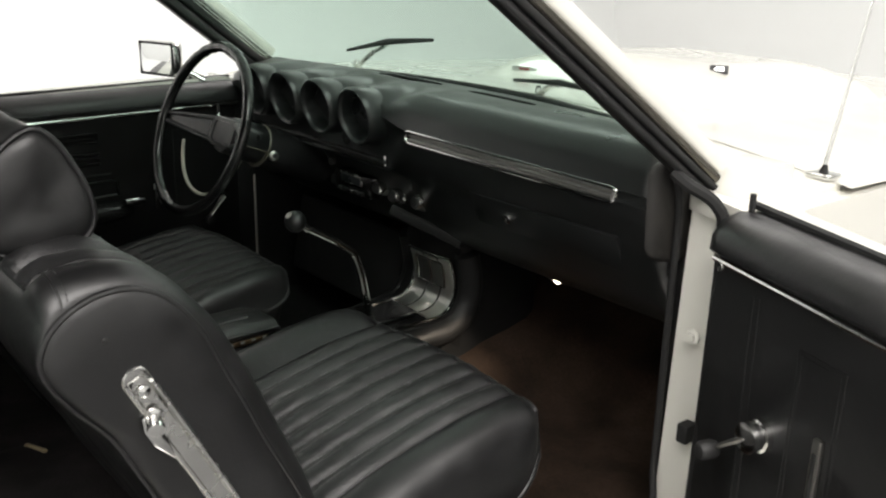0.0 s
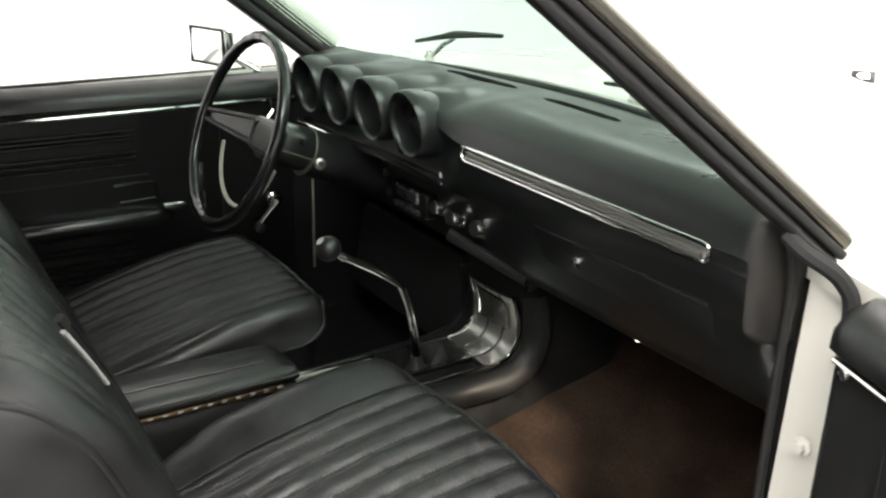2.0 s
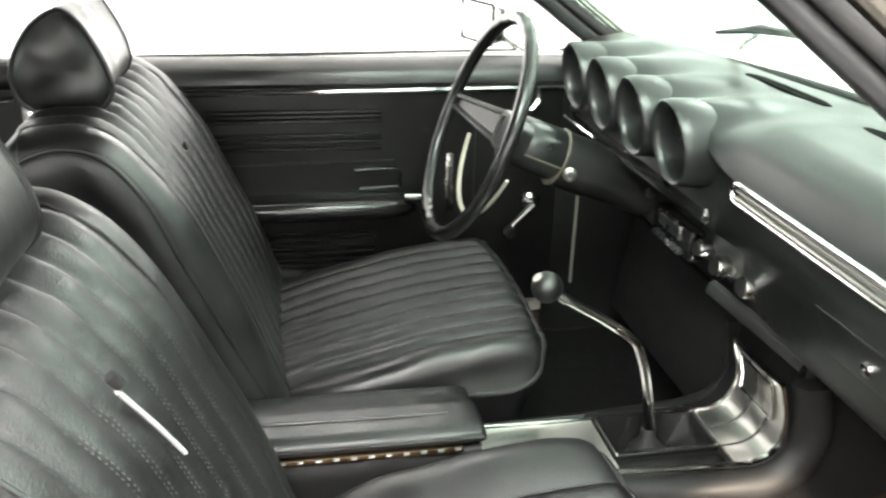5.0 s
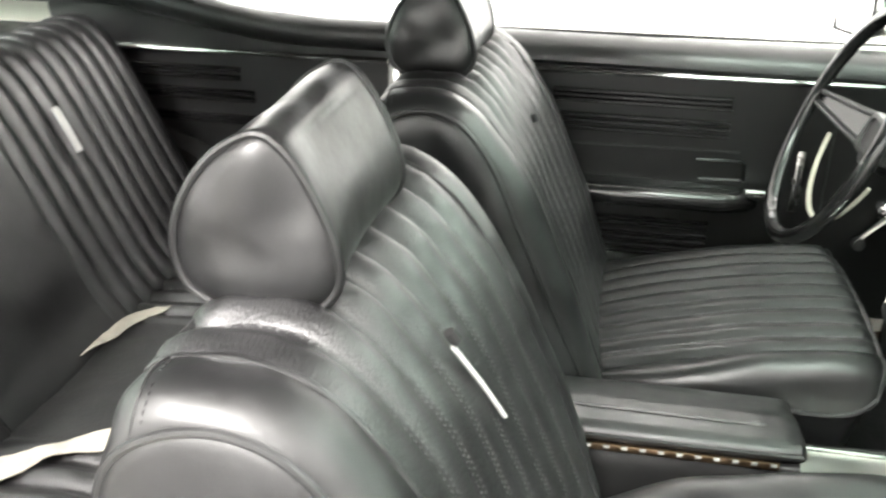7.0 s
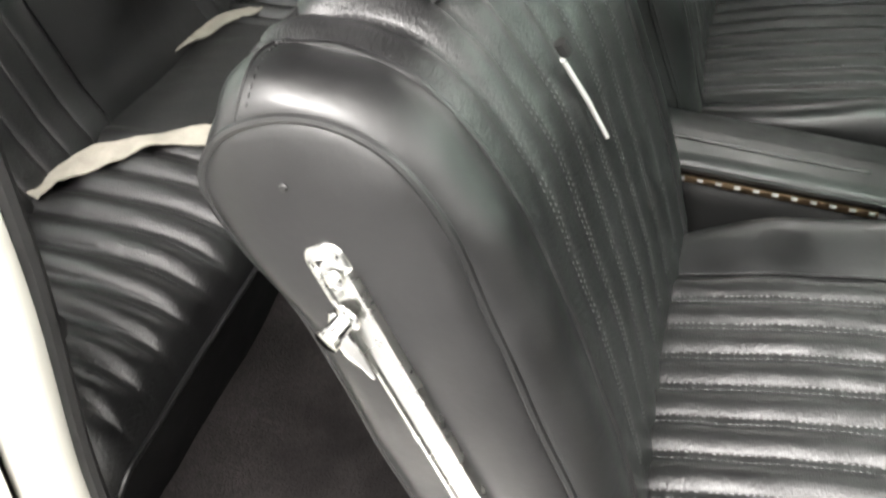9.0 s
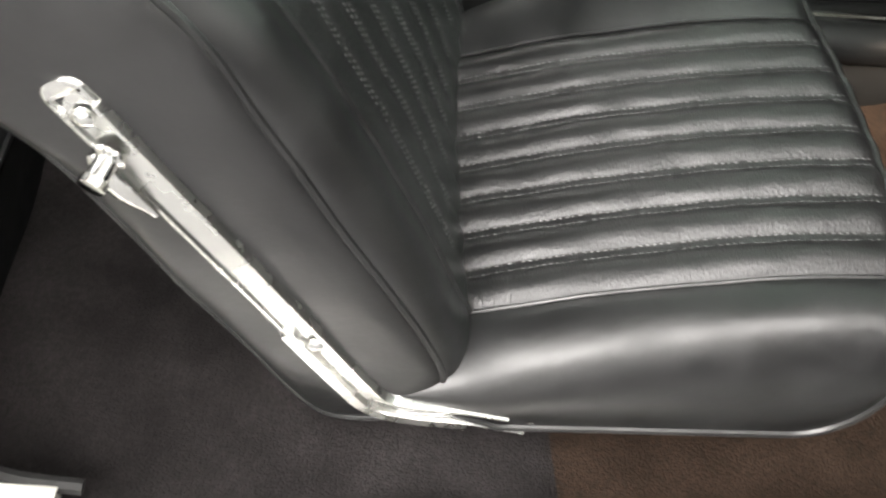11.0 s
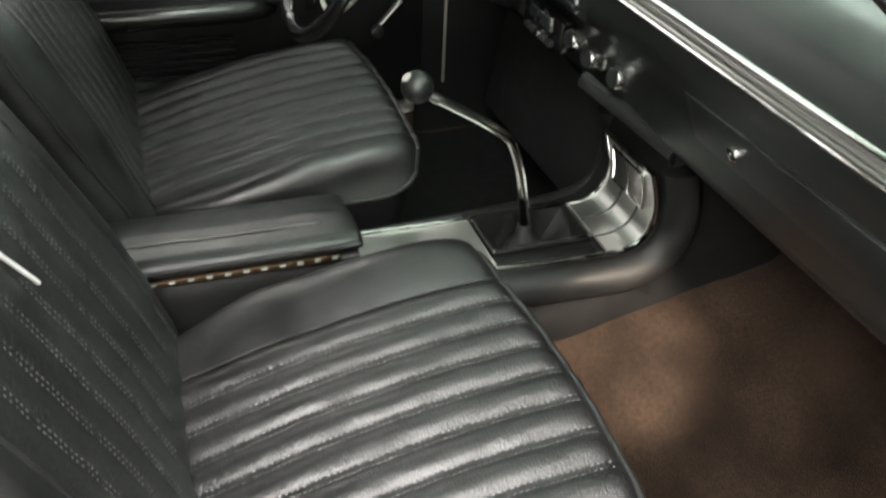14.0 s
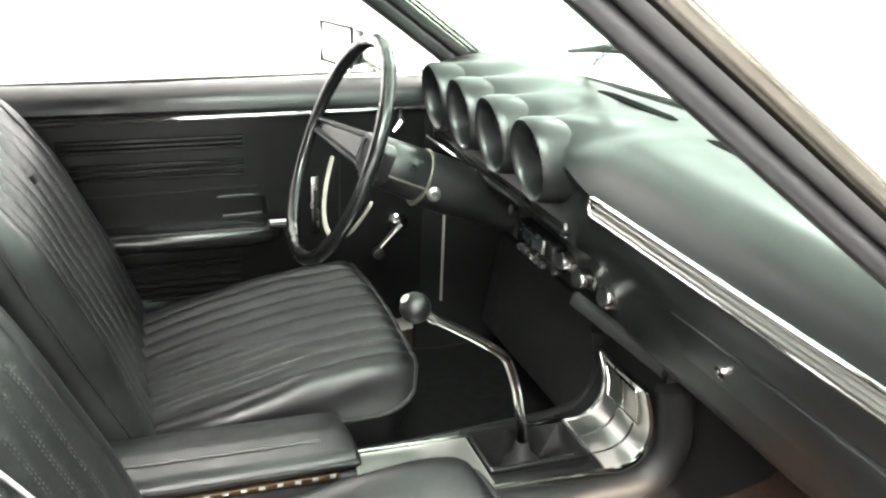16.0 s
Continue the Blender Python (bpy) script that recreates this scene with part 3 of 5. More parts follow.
def door(name, m, label, lit):
    """A door in its own frame: y forward from the latch end to 0 at the hinge, inner face at x = 0 looking along +x."""
    d = thing(name, label, "door", kind="structure")

    def w(x, y, z):
        return m @ Vector((x, y, z))
    L = 1.035
    prof = rounded([(0.06, 0.34), (-L, 0.34), (-L, 0.905), (0.07, 0.925)], 0.02)
    put("outer_skin", *rings([[w(x, y, z) for y, z in prof] for x in (-0.05, -0.10, -0.135)]), CREAM, d, "cream painted door skin")
    prof = rounded([(0.05, 0.36), (-L + 0.02, 0.36), (-L + 0.02, 0.86), (0.05, 0.868)], 0.015)
    # the unlit door takes the vinyl with shade in its colour
    put("inner_panel", *rings([[w(x, y, z) for y, z in prof] for x in (-0.05, -0.006, 0.0)]), SMOOTH_VINYL if lit else SHADED_DOOR_VINYL, d, "black vinyl inner panel")
    # rolled upper pad
    pad = [(0.0, 0.862), (0.012, 0.872), (0.010, 0.895), (-0.006, 0.917), (-0.035, 0.928), (-0.075, 0.925), (-0.075, 0.862)]
    rows = [[w(x - e, y, z - e * 0.5) for x, z in pad] for y, e in ((0.072, 0.012), (0.062, 0.003), (0.04, 0), (-0.3, 0), (-0.7, 0), (-L + 0.02, 0), (-L + 0.005, 0.006))]
    if not lit:
        rows = [[p - Vector((0, 0, 0.011 * max(0.0, min(1.0, (p.z - 0.872) / 0.05)))) for p in row] for row in rows]
    put("upper_pad", *rings(rows), SMOOTH_VINYL, d, "rolled black vinyl upper pad", 50)
    put("belt_seal", *tube([w(-0.07, 0.07, 0.932 if lit else 0.920), w(-0.07, -L + 0.01, 0.921 if lit else 0.909)], 0.007, 6), RUBBER, d, "black window seal")
    put("bright_strip", *tube([w(0.004, 0.055, 0.859), w(0.004, -L + 0.03, 0.849)], 0.0042 if lit else 0.0062, 8, flat=1.0), CHROME, d, "thin chrome trim strip")
    # embossed border and ribs
    def line(name2, pts, r=0.0012 if lit else 0.0022, mat=SMOOTH_VINYL):
        return put(name2, *tube([w(0.0, y, z) for y, z in pts], r, 6), mat, d)
    groups = ((-0.342, -0.70, (0.813, 0.803, 0.793, 0.763, 0.750, 0.735)), (-0.356, -0.70, (0.545, 0.532, 0.512, 0.496, 0.480, 0.466)))
    panel_ribs(d, lambda y, z: w(0.001, y, z), groups)
    line("embossed_edge", [(-0.315, 0.705), (-0.8, 0.70)])
    if lit:
        for e in (0.0, 0.007):
            line("embossed_edge", [(-0.146 - e, 0.46), (-0.146 - e, 0.793 - e), (-0.235 + e, 0.795 - e), (-0.235 + e, 0.46)])
        for e in (0.0, 0.014):
            line("embossed_edge", [(-0.040 - e, 0.83), (-0.050 - e, 0.46)])
    else:
        line("embossed_edge", [(-0.05, 0.80), (-0.14, 0.80), (-0.14, 0.56)])
    # armrest with chrome tip and release handle
    arm = [(0.0, 0.635), (0.045, 0.63), (0.058, 0.615), (0.052, 0.59), (0.0, 0.57)]
    rows = [[w(x * e, y, 0.605 + (z - 0.605) * e) for x, z in arm] for y, e in ((-0.27, 0.45), (-0.29, 0.8), (-0.34, 1), (-0.55, 1), (-0.72, 0.9), (-0.78, 0.5))]
    if not lit:
        ar = put("armrest", *rings(rows), GLOSS, d, "glossy black armrest", 60)
        put("tip", *tube([w(0.03, -0.245, 0.628), w(0.035, -0.27, 0.63), w(0.04, -0.30, 0.634)], [0.009, 0.013, 0.010], 10), CHROME, ar, "chrome armrest tip")
        cup = put("handle_frame", *tube([w(0.004, -0.30, 0.645), w(0.004, -0.302, 0.682), w(0.004, -0.315, 0.688), w(0.004, -0.40, 0.686)], 0.0045, 8), GLOSS, d, "gloss black edge of the handle recess")
        put("release_lever", *tube([w(0.018, -0.31, 0.652), w(0.02, -0.39, 0.650)], 0.004, 8, flat=0.6), PLASTIC, d, "black door release lever")
    # window crank
    if lit:
        hub = put("crank_hub", *lathe([(0.0, 0), (0.025, 0), (0.025, 0.01), (0.021, 0.012), (0.021, 0.02), (0.024, 0.022), (0.023, 0.03), (0.0, 0.034)], w(0.0, -0.098, 0.637), m.to_3x3() @ Vector((1, 0, 0)), 20), CHROME, d, "chrome window crank hub")
        put("crank_arm", *tube([w(0.026, -0.098, 0.637), w(0.030, -0.062, 0.610), w(0.030, -0.040, 0.592)], [0.009, 0.007, 0.006], 8, flat=0.6), SATIN, hub, "chrome crank arm")
        put("crank_knob", *lathe([(0.0, 0), (0.012, 0), (0.015, 0.006), (0.015, 0.024), (0.012, 0.03), (0.0, 0.031)], w(0.028, -0.034, 0.586), m.to_3x3() @ Vector((1, 0, 0)), 14), PLASTIC, hub, "black crank knob")
        for y in (-0.210,):
            part("pull_plate", box(0, 0, 0, 0.008, 0.016, 0.20, 0.002, m.to_3x3().to_4x4()), SATIN, d, "brushed metal pull plate").location = w(0.004, y, 0.590)
            part("pull_slot", box(0, 0, 0, 0.008, 0.007, 0.07, 0.001, m.to_3x3().to_4x4()), PLASTIC, d).location = w(0.006, y, 0.635)
        put("lock_screw", *lathe([(0.0, 0), (0.008, 0), (0.007, 0.004), (0.0, 0.005)], w(0.004, 0.036, 0.85), m.to_3x3() @ Vector((1, 0, 0)), 10), CHROME, d)
        put("lock_pin", *tube([w(-0.05, 0.05, 0.925), w(-0.05, 0.05, 0.955)], 0.005, 8), RUBBER, d)
    else:
        hub = put("crank_hub", *lathe([(0.0, 0), (0.022, 0), (0.022, 0.010), (0.016, 0.014), (0.016, 0.022), (0.0, 0.026)], w(0.0, -0.008, 0.602), m.to_3x3() @ Vector((1, 0, 0)), 18), CHROME, d, "chrome window crank hub")
        put("crank_arm", *tube([w(0.022, -0.008, 0.602), w(0.030, -0.035, 0.578), w(0.032, -0.062, 0.550)], [0.009, 0.007, 0.006], 8, flat=0.6), SATIN, hub, "chrome crank arm")
        put("crank_knob", *lathe([(0.0, 0), (0.010, 0), (0.013, 0.006), (0.013, 0.022), (0.0, 0.026)], w(0.032, -0.064, 0.547), m.to_3x3() @ Vector((1, 0, 0)), 14), PLASTIC, hub, "black crank knob")
        vc = put("vent_crank", *tube([w(0.0, -0.01, 0.835), w(0.03, -0.015, 0.832), w(0.035, -0.03, 0.815)], [0.006, 0.008, 0.006], 8), CHROME, d, "chrome vent crank")
        put("lock_knob", *tube([w(0.02, -0.01, 0.832), w(0.02, -0.012, 0.865)], [0.008, 0.005], 8), CHROME, vc)
        part("pull_plate", box(0, 0, 0, 0.008, 0.018, 0.13, 0.002, m.to_3x3().to_4x4()), WORN_CHROME, d, "brushed metal pull plate").location = w(0.006, -0.195, 0.655)
        part("pull_slot", box(0, 0, 0, 0.008, 0.007, 0.07, 0.001, m.to_3x3().to_4x4()), PLASTIC, d).location = w(0.008, -0.195, 0.655)
    return d


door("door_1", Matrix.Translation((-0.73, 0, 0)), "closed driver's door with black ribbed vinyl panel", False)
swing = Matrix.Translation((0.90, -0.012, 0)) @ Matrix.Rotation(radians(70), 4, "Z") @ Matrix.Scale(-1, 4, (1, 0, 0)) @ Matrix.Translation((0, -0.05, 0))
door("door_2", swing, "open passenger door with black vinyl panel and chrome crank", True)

# outside mirror on the driver's door
mir = thing("door_mirror", "rectangular chrome outside mirror on the driver's door", "mirror")
m = Matrix.Translation((-0.845, -0.115, 0.977)) @ Matrix.Rotation(radians(20), 4, "Z")
ob = part("housing", box(0, 0.016, 0, 0.128, 0.04, 0.092, 0.014, None, 3), CHROME, mir, "chrome mirror housing")
ob.matrix_basis = m
ob = part("glass", box(0, -0.005, 0, 0.114, 0.004, 0.078, 0.001), MIRROR, mir, "mirror glass")
ob.matrix_basis = m
ob = put("rim", *tube(smooth_path([(-0.06, -0.006, -0.042), (-0.06, -0.006, 0.042), (0.06, -0.006, 0.042), (0.06, -0.006, -0.042)], 1, True), 0.004, 6, closed=True), RUBBER, mir, "black rim")
ob.matrix_basis = m
put("stem", *tube([(-0.82, -0.07, 0.955), (-0.80, -0.03, 0.93), (-0.79, -0.01, 0.915)], [0.012, 0.014, 0.022], 10), CHROME, mir)


# ---------------------------------------------------------------- dashboard
dash = thing("dashboard", "padded black dashboard with four round gauge pods", "dashboard", kind="structure")


PODS = (-0.537, -0.388, -0.237, -0.080)


def dashboard():
    def face(x):
        """Outline at x: top from the glass, brow, strip, lower face, bottom."""
        edge = max(0.0, (abs(x) - 0.66) / 0.08) if x < 0 else max(0.0, (x - 0.70) / 0.03)
        k = 0.13 * (x / 0.72) ** 2
        y0 = 0.378 - 0.20 * (x / 0.72) ** 2
        pas = [(0.30 - k * 0.6, 0.972), (0.16, 0.988), (0.100, 0.986), (0.072, 0.979), (0.054, 0.966), (0.042, 0.945), (0.035, 0.916), (0.034, 0.911), (0.042, 0.907), (0.042, 0.894), (0.034, 0.889), (0.037, 0.858), (0.075, 0.80), (0.092, 0.775), (0.113, 0.70), (0.155, 0.65), (0.168, 0.640)]
        wave = min(abs(x - c) for c in PODS) / 0.076
        b = 0.5 + 0.5 * math.cos(math.pi * min(1.0, wave)) if x > -0.62 else 0.0
        drv = [(0.30 - k * 0.6, 0.972), (0.16, 0.984 + 0.004 * b), (0.09, 0.972 + 0.017 * b), (0.0725, 0.966 + 0.023 * b), (0.055, 0.960 + 0.029 * b), (0.045, 0.955 + 0.033 * b), (0.036, 0.950 + 0.037 * b), (0.030, 0.93), (0.05, 0.898), (0.055, 0.880), (0.055, 0.860), (0.055, 0.822), (0.055, 0.806), (0.10, 0.785), (0.122, 0.70), (0.155, 0.65), (0.168, 0.640)]
        t = max(0.0, min(1.0, (x + 0.022) / 0.095))
        t = t * t * (3 - 2 * t)
        brow = [(p[0] * (1 - t) + q[0] * t, p[1] * (1 - t) + q[1] * t) for p, q in zip(drv, pas)]
        pts = [(y0, 0.955)] + [(min(y, y0 - 0.008), z) for y, z in brow[:2]] + brow[2:] + [(0.172, 0.637), (0.20, 0.66), (0.40, 0.66)]
        sl = max(0.0, x - 0.08) / 0.58
        return [(x, y + 0.02 * edge * edge + (0.012 * sl if 2 < i < 14 else 0), z - 0.018 * edge * edge - (0.008 * sl if 5 < i < 13 else 0)) for i, (y, z) in enumerate(pts)]
    xs = [-0.74, -0.72, -0.69, -0.66] + [-0.64 + 0.01 * i for i in range(61)] + [-0.031]
    put("driver_section", *rings([face(x) for x in xs]), PAD, dash, "black padded instrument section", 45)
    xs = [-0.031 + 0.008 * i for i in range(14)] + [0.1, 0.15, 0.2, 0.3, 0.4, 0.5, 0.6, 0.66, 0.69, 0.705, 0.715, 0.722, 0.727]
    put("passenger_section", *rings([face(x) for x in xs]), PAD, dash, "black padded passenger section", 45)
    end = rounded([(0.030, 0.962), (0.080, 0.972), (0.17, 0.962), (0.17, 0.790), (0.085, 0.782), (0.040, 0.800)], 0.030, 5)
    mid = (0.10, 0.875)
    cap = []
    for x, k, back in ((0.722, 0.97, 0.0), (0.727, 1.0, 0.004), (0.735, 1.0, 0.012), (0.742, 0.985, 0.022), (0.747, 0.95, 0.034), (0.7495, 0.88, 0.045), (0.7495, 0.3, 0.05)):
        cap.append([(x, max(mid[0] + (y - mid[0]) * k, mid[0] + (y - mid[0]) * k + back * min(1, max(0, (0.17 - y) / 0.13))), mid[1] + (z - mid[1]) * k) for y, z in end])
    put("end_cap", *rings(cap), WORN_PAD, dash, "scuffed grey-black end cap", 60)
    # bright passenger strip with a recessed grille face
    def on_strip(x, z):
        sl = max(0.0, x - 0.08) / 0.58
        return (x, 0.030 + 0.012 * sl, z - 0.008 * sl)
    path = [(0.086 + 0.0128 * math.cos(a), 0.030, 0.8965 + 0.0128 * math.sin(a)) for a in [math.pi / 2 + math.pi * k / 8 for k in range(9)]]
    path += [(x, 0.030, 0.8837) for x in (0.15, 0.30, 0.45, 0.60)]
    path += [(0.640 + 0.0128 * math.cos(a), 0.030, 0.8965 + 0.0128 * math.sin(a)) for a in [-math.pi / 2 + math.pi * k / 8 for k in range(9)]]
    path += [(x, 0.030, 0.9093) for x in (0.60, 0.45, 0.30, 0.15)]
    path = [on_strip(x, z + 0.004) for x, y, z in path]
    sp = put("bright_strip", *tube(path, 0.0034, 8, closed=True, up=(0, -1, 0)), CHROME, dash, "long chrome strip with a rounded end")
    put("strip_face", *rings([[(x, on_strip(x, 0)[1] + dy, on_strip(x, 0.9005 + dz)[2]) for dy, dz in ((0.004, -0.009), (0.006, 0.009), (0.012, 0.009), (0.012, -0.009))] for x in (0.084, 0.22, 0.36, 0.5, 0.643)]), STRIP_GREY, sp, "pale grey strip face")
    for z, r in ((0.8945, 0.0042), (0.9045, 0.0018)):
        put("strip_rib", *tube([on_strip(0.086, z), on_strip(0.37, z), on_strip(0.640, z)], r, 8), SATIN, sp, "thin bright rib")
    # gauge pods
    for i, x in enumerate(PODS):
        rows = []
        for r, y, dz in ((0.052, 0.11, -0.004), (0.054, 0.06, -0.002), (0.056, 0.02, 0), (0.0575, 0.004, 0.0), (0.0600, -0.003, 0.0), (0.0640, -0.006, 0), (0.0675, -0.002, 0), (0.0692, 0.012, 0), (0.0692, 0.04, -0.001), (0.067, 0.08, -0.006), (0.060, 0.12, -0.012)):
            ring = []
            for k in range(36):
                a = 2 * math.pi * k / 36
                px, pz = math.cos(a) * r * 0.95, math.sin(a) * r * 0.955
                tilt = -0.16 * pz * (1 if y < 0.05 else 0)
                ring.append((x + px, y + 0.006 + tilt, 0.922 + dz + pz * (1.02 if pz > 0 else 1.0)))
            rows.append(ring)
        pod = put("gauge_pod", *rings(rows, caps=False), PAD, dash, "deep round gauge pod", 60)
        put("dial", *lathe([(0.0, 0), (0.049, 0), (0.049, 0.003), (0.0, 0.003)], (x, 0.108, 0.921), (0, 1, 0), 24), DIAL, pod, "unlit gauge dial")
        put("needle", *tube([(x, 0.104, 0.916), (x - 0.02, 0.104, 0.90)], 0.0015, 6), RED, pod)
    # chrome-edged ledge below the pods
    put("ledge_trim", *tube([(-0.64, 0.026, 0.817), (-0.36, 0.038, 0.8155), (-0.025, 0.05, 0.814)], 0.0035, 6), CHROME, dash, "thin chrome ledge line")
    part("ledge", box(-0.33, 0.062, 0.822, 0.62, 0.045, 0.012, 0.003), GLOSS, dash, "gloss black ledge")
    put("ledge_end", *tube([(-0.025, 0.05, 0.814), (-0.025, 0.048, 0.838)], 0.0035, 6), CHROME, dash)
    # lower parcel strip
    put("lower_rail", *tube([(-0.045, 0.085, 0.700), (0.03, 0.12, 0.675), (0.12, 0.16, 0.645)], 0.010, 8, flat=1.4), PLASTIC, dash, "grey-black lower rail")
    # radio with two knobs and buttons, heater knobs
    rad = part("radio", box(-0.205, 0.098, 0.730, 0.150, 0.03, 0.052, 0.004), GLOSS, dash, "black push-button radio")
    part("radio_bezel", box(-0.207, 0.085, 0.742, 0.090, 0.012, 0.026, 0.003), WORN_CHROME, rad, "chrome dial bezel")
    part("radio_window", box(-0.203, 0.0785, 0.742, 0.076, 0.004, 0.019, 0.001), DIAL, rad)
    for k in range(5):
        part("radio_button", box(-0.249 + 0.022 * k, 0.080, 0.712, 0.017, 0.012, 0.009, 0.002), CHROME if k == 2 else PLASTIC, rad)
    for x, z, r in ((-0.296, 0.720, 0.0145), (-0.116, 0.733, 0.0155), (-0.052, 0.728, 0.0175), (0.034, 0.732, 0.0175)):
        kn = put("knob", *lathe([(0.0, 0), (r * 1.25, 0), (r * 1.25, 0.006), (r, 0.008), (r, 0.026), (r * 0.86, 0.03), (r * 0.8, 0.0285), (0.0, 0.0285)], (x, 0.118, z), (0.08, -1, 0.12), 18), WORN_CHROME, dash, "chrome-rimmed dash knob")
        put("knob_face", *lathe([(0.0, 0), (r * 0.86, 0), (r * 0.78, 0.003), (0.0, 0.0035)], (x + 0.0022, 0.0898, z + 0.0034), (0.08, -1, 0.12), 16), PLASTIC, kn, "black knob face")
    put("small_knob", *lathe([(0.0, 0), (0.008, 0), (0.009, 0.012), (0.0, 0.015)], (-0.27, 0.075, 0.775), (0, -1, 0.1), 12), PLASTIC, dash)
    # glove box: door outline grooves and lock
    gl = part("glove_door", box(0.435, 0.0995, 0.757, 0.396, 0.010, 0.112, 0.003, Matrix.Rotation(radians(24), 4, "X")), PAD, dash, "black glove box door")
    put("lock", *lathe([(0.0, 0), (0.011, 0), (0.010, 0.006), (0.006, 0.008), (0.0, 0.008)], (0.342, 0.088, 0.771), (0, -1, -0.35), 16), CHROME, gl, "chrome lock")
    # defroster vents: solid strips, the shade inside the slots painted black
    for x0, x1 in ((-0.275, -0.060), (0.070, 0.285)):
        rows = []
        for k in range(9):
            x = x0 + (x1 - x0) * k / 8
            yb = 0.238 - 0.10 * (x / 0.72) ** 2 - 0.02 * (x > 0)
            hw = 0.014 * (1 if 0 < k < 8 else 0.5)
            zt = 0.985 - (yb - 0.16) * 0.093 + 0.0022
            rows.append([(x, yb - hw, zt + 0.0015), (x, yb + hw, zt), (x, yb + hw, zt - 0.01), (x, yb - hw, zt - 0.01)])
        put("defroster_vent", *rings(rows), VOID, dash, "dark slot vent in the dash top")
    # foot lamp below the dash
    fl = part("foot_lamp", box(0.378, 0.222, 0.632, 0.05, 0.03, 0.035, 0.004), PLASTIC, dash, "small courtesy lamp under the dash")
    put("lens", *lathe([(0.0, 0), (0.013, 0), (0.010, 0.006), (0.0, 0.009)], (0.378, 0.208, 0.625), (0, -0.9, -0.4), 12), LAMP, fl, "lit warm lens")


dashboard()

# ---------------------------------------------------------------- steering wheel and column
whl = thing("steering_wheel", "black two-spoke steering wheel with pale cream horn ring", "steering wheel", at=(0, 0, 0))
C, AX = Vector((-0.387, -0.222, 0.870)), Vector((0, -0.930, 0.367)).normalized()
UP = Vector((0, 0.367, 0.930)).normalized()
RT = Vector((1, 0, 0))


def on_wheel(a, r, h=0.0):
    return C + (RT * math.cos(a) + UP * math.sin(a)) * r + AX * h


n = 96
put("rim", *tube([on_wheel(2 * math.pi * k / n, 0.198) for k in range(n)], [0.0125 + (0.0012 * math.sin(k * 2.1) if 14 < k % 48 < 34 else 0) for k in range(n)], 12, closed=True), GLOSS, whl, "gloss black rim with finger grips", 70)
for sgn in (-1, 1):
    rows, panel = [], []
    for k in range(9):
        u = k / 8
        r, h = 0.194 - 0.152 * u, -0.002 - 0.060 * u ** 1.15
        top, bot, e = 0.016 + 0.024 * u, -0.013 - 0.013 * u, 0.0065 + 0.0020 * u
        sec = [(bot, -0.009), (top, -0.009), (top, 0.001), (top - 0.003, 0.004), (top - e, 0.004), (top - e - 0.003, -0.004), (bot + e + 0.003, -0.004), (bot + e, 0.004), (bot + 0.003, 0.004), (bot, 0.001)]
        rows.append([C + RT * sgn * r + UP * a + AX * (h + b) for a, b in sec])
        panel.append([C + RT * sgn * r + UP * a + AX * (h + b) for a, b in ((bot + e + 0.004, -0.0065), (top - e - 0.004, -0.0065), (top - e - 0.004, -0.0035), (bot + e + 0.004, -0.0035))])
    sp = put("spoke", *rings(rows), SMOOTH_VINYL, whl, "broad satin black spoke with raised edges", 30)
    put("spoke_panel", *rings(panel), GLOSS, sp, "recessed dark spoke panel", 30)
pad = rounded([(-0.060, -0.020), (-0.042, -0.030), (0.042, -0.030), (0.060, -0.020), (0.060, 0.032), (0.046, 0.042), (-0.046, 0.042), (-0.060, 0.032)], 0.006, 2)
put("hub_pad", *rings([[C + RT * a * q + UP * (0.005 + (b - 0.005) * q) + AX * h for a, b in pad] for q, h in ((1.0, -0.085), (1.0, -0.061), (0.93, -0.055), (0.72, -0.054), (0.70, -0.058), (0.2, -0.058))]), SMOOTH_VINYL, whl, "black hub pad", 30)
put("hub", *lathe([(0.0, -0.060), (0.040, -0.060), (0.043, -0.075), (0.0, -0.080)], C, AX, 24), SMOOTH_VINYL, whl, "black hub", 50)
put("horn_ring", *tube([on_wheel(radians(196 + 148 * k / 24), 0.150, -0.042) for k in range(25)], 0.0046, 8, flat=0.7), WEBBING, whl, "pale cream lower horn ring")

col = thing("steering_column", "black steering column with worn tan collar and chrome stalk", "steering column")
BK = -AX
def column_half(name, lo, hi, r0, r1, b0, b1, mat, label):
    """Half shell round the column between two angles."""
    rows = []
    for b, r in ((b0, r0 * 0.92), (b0 + 0.008, r0), (b1 - 0.004, r1), (b1, r1 * 0.97)):
        arc = [C + BK * b + (RT * math.cos(a) + UP * math.sin(a) * 0.94) * r for a in [radians(lo + (hi - lo) * k / 20) for k in range(21)]]
        rows.append(arc)
    return put(name, *rings(rows), mat, col, label, 40)


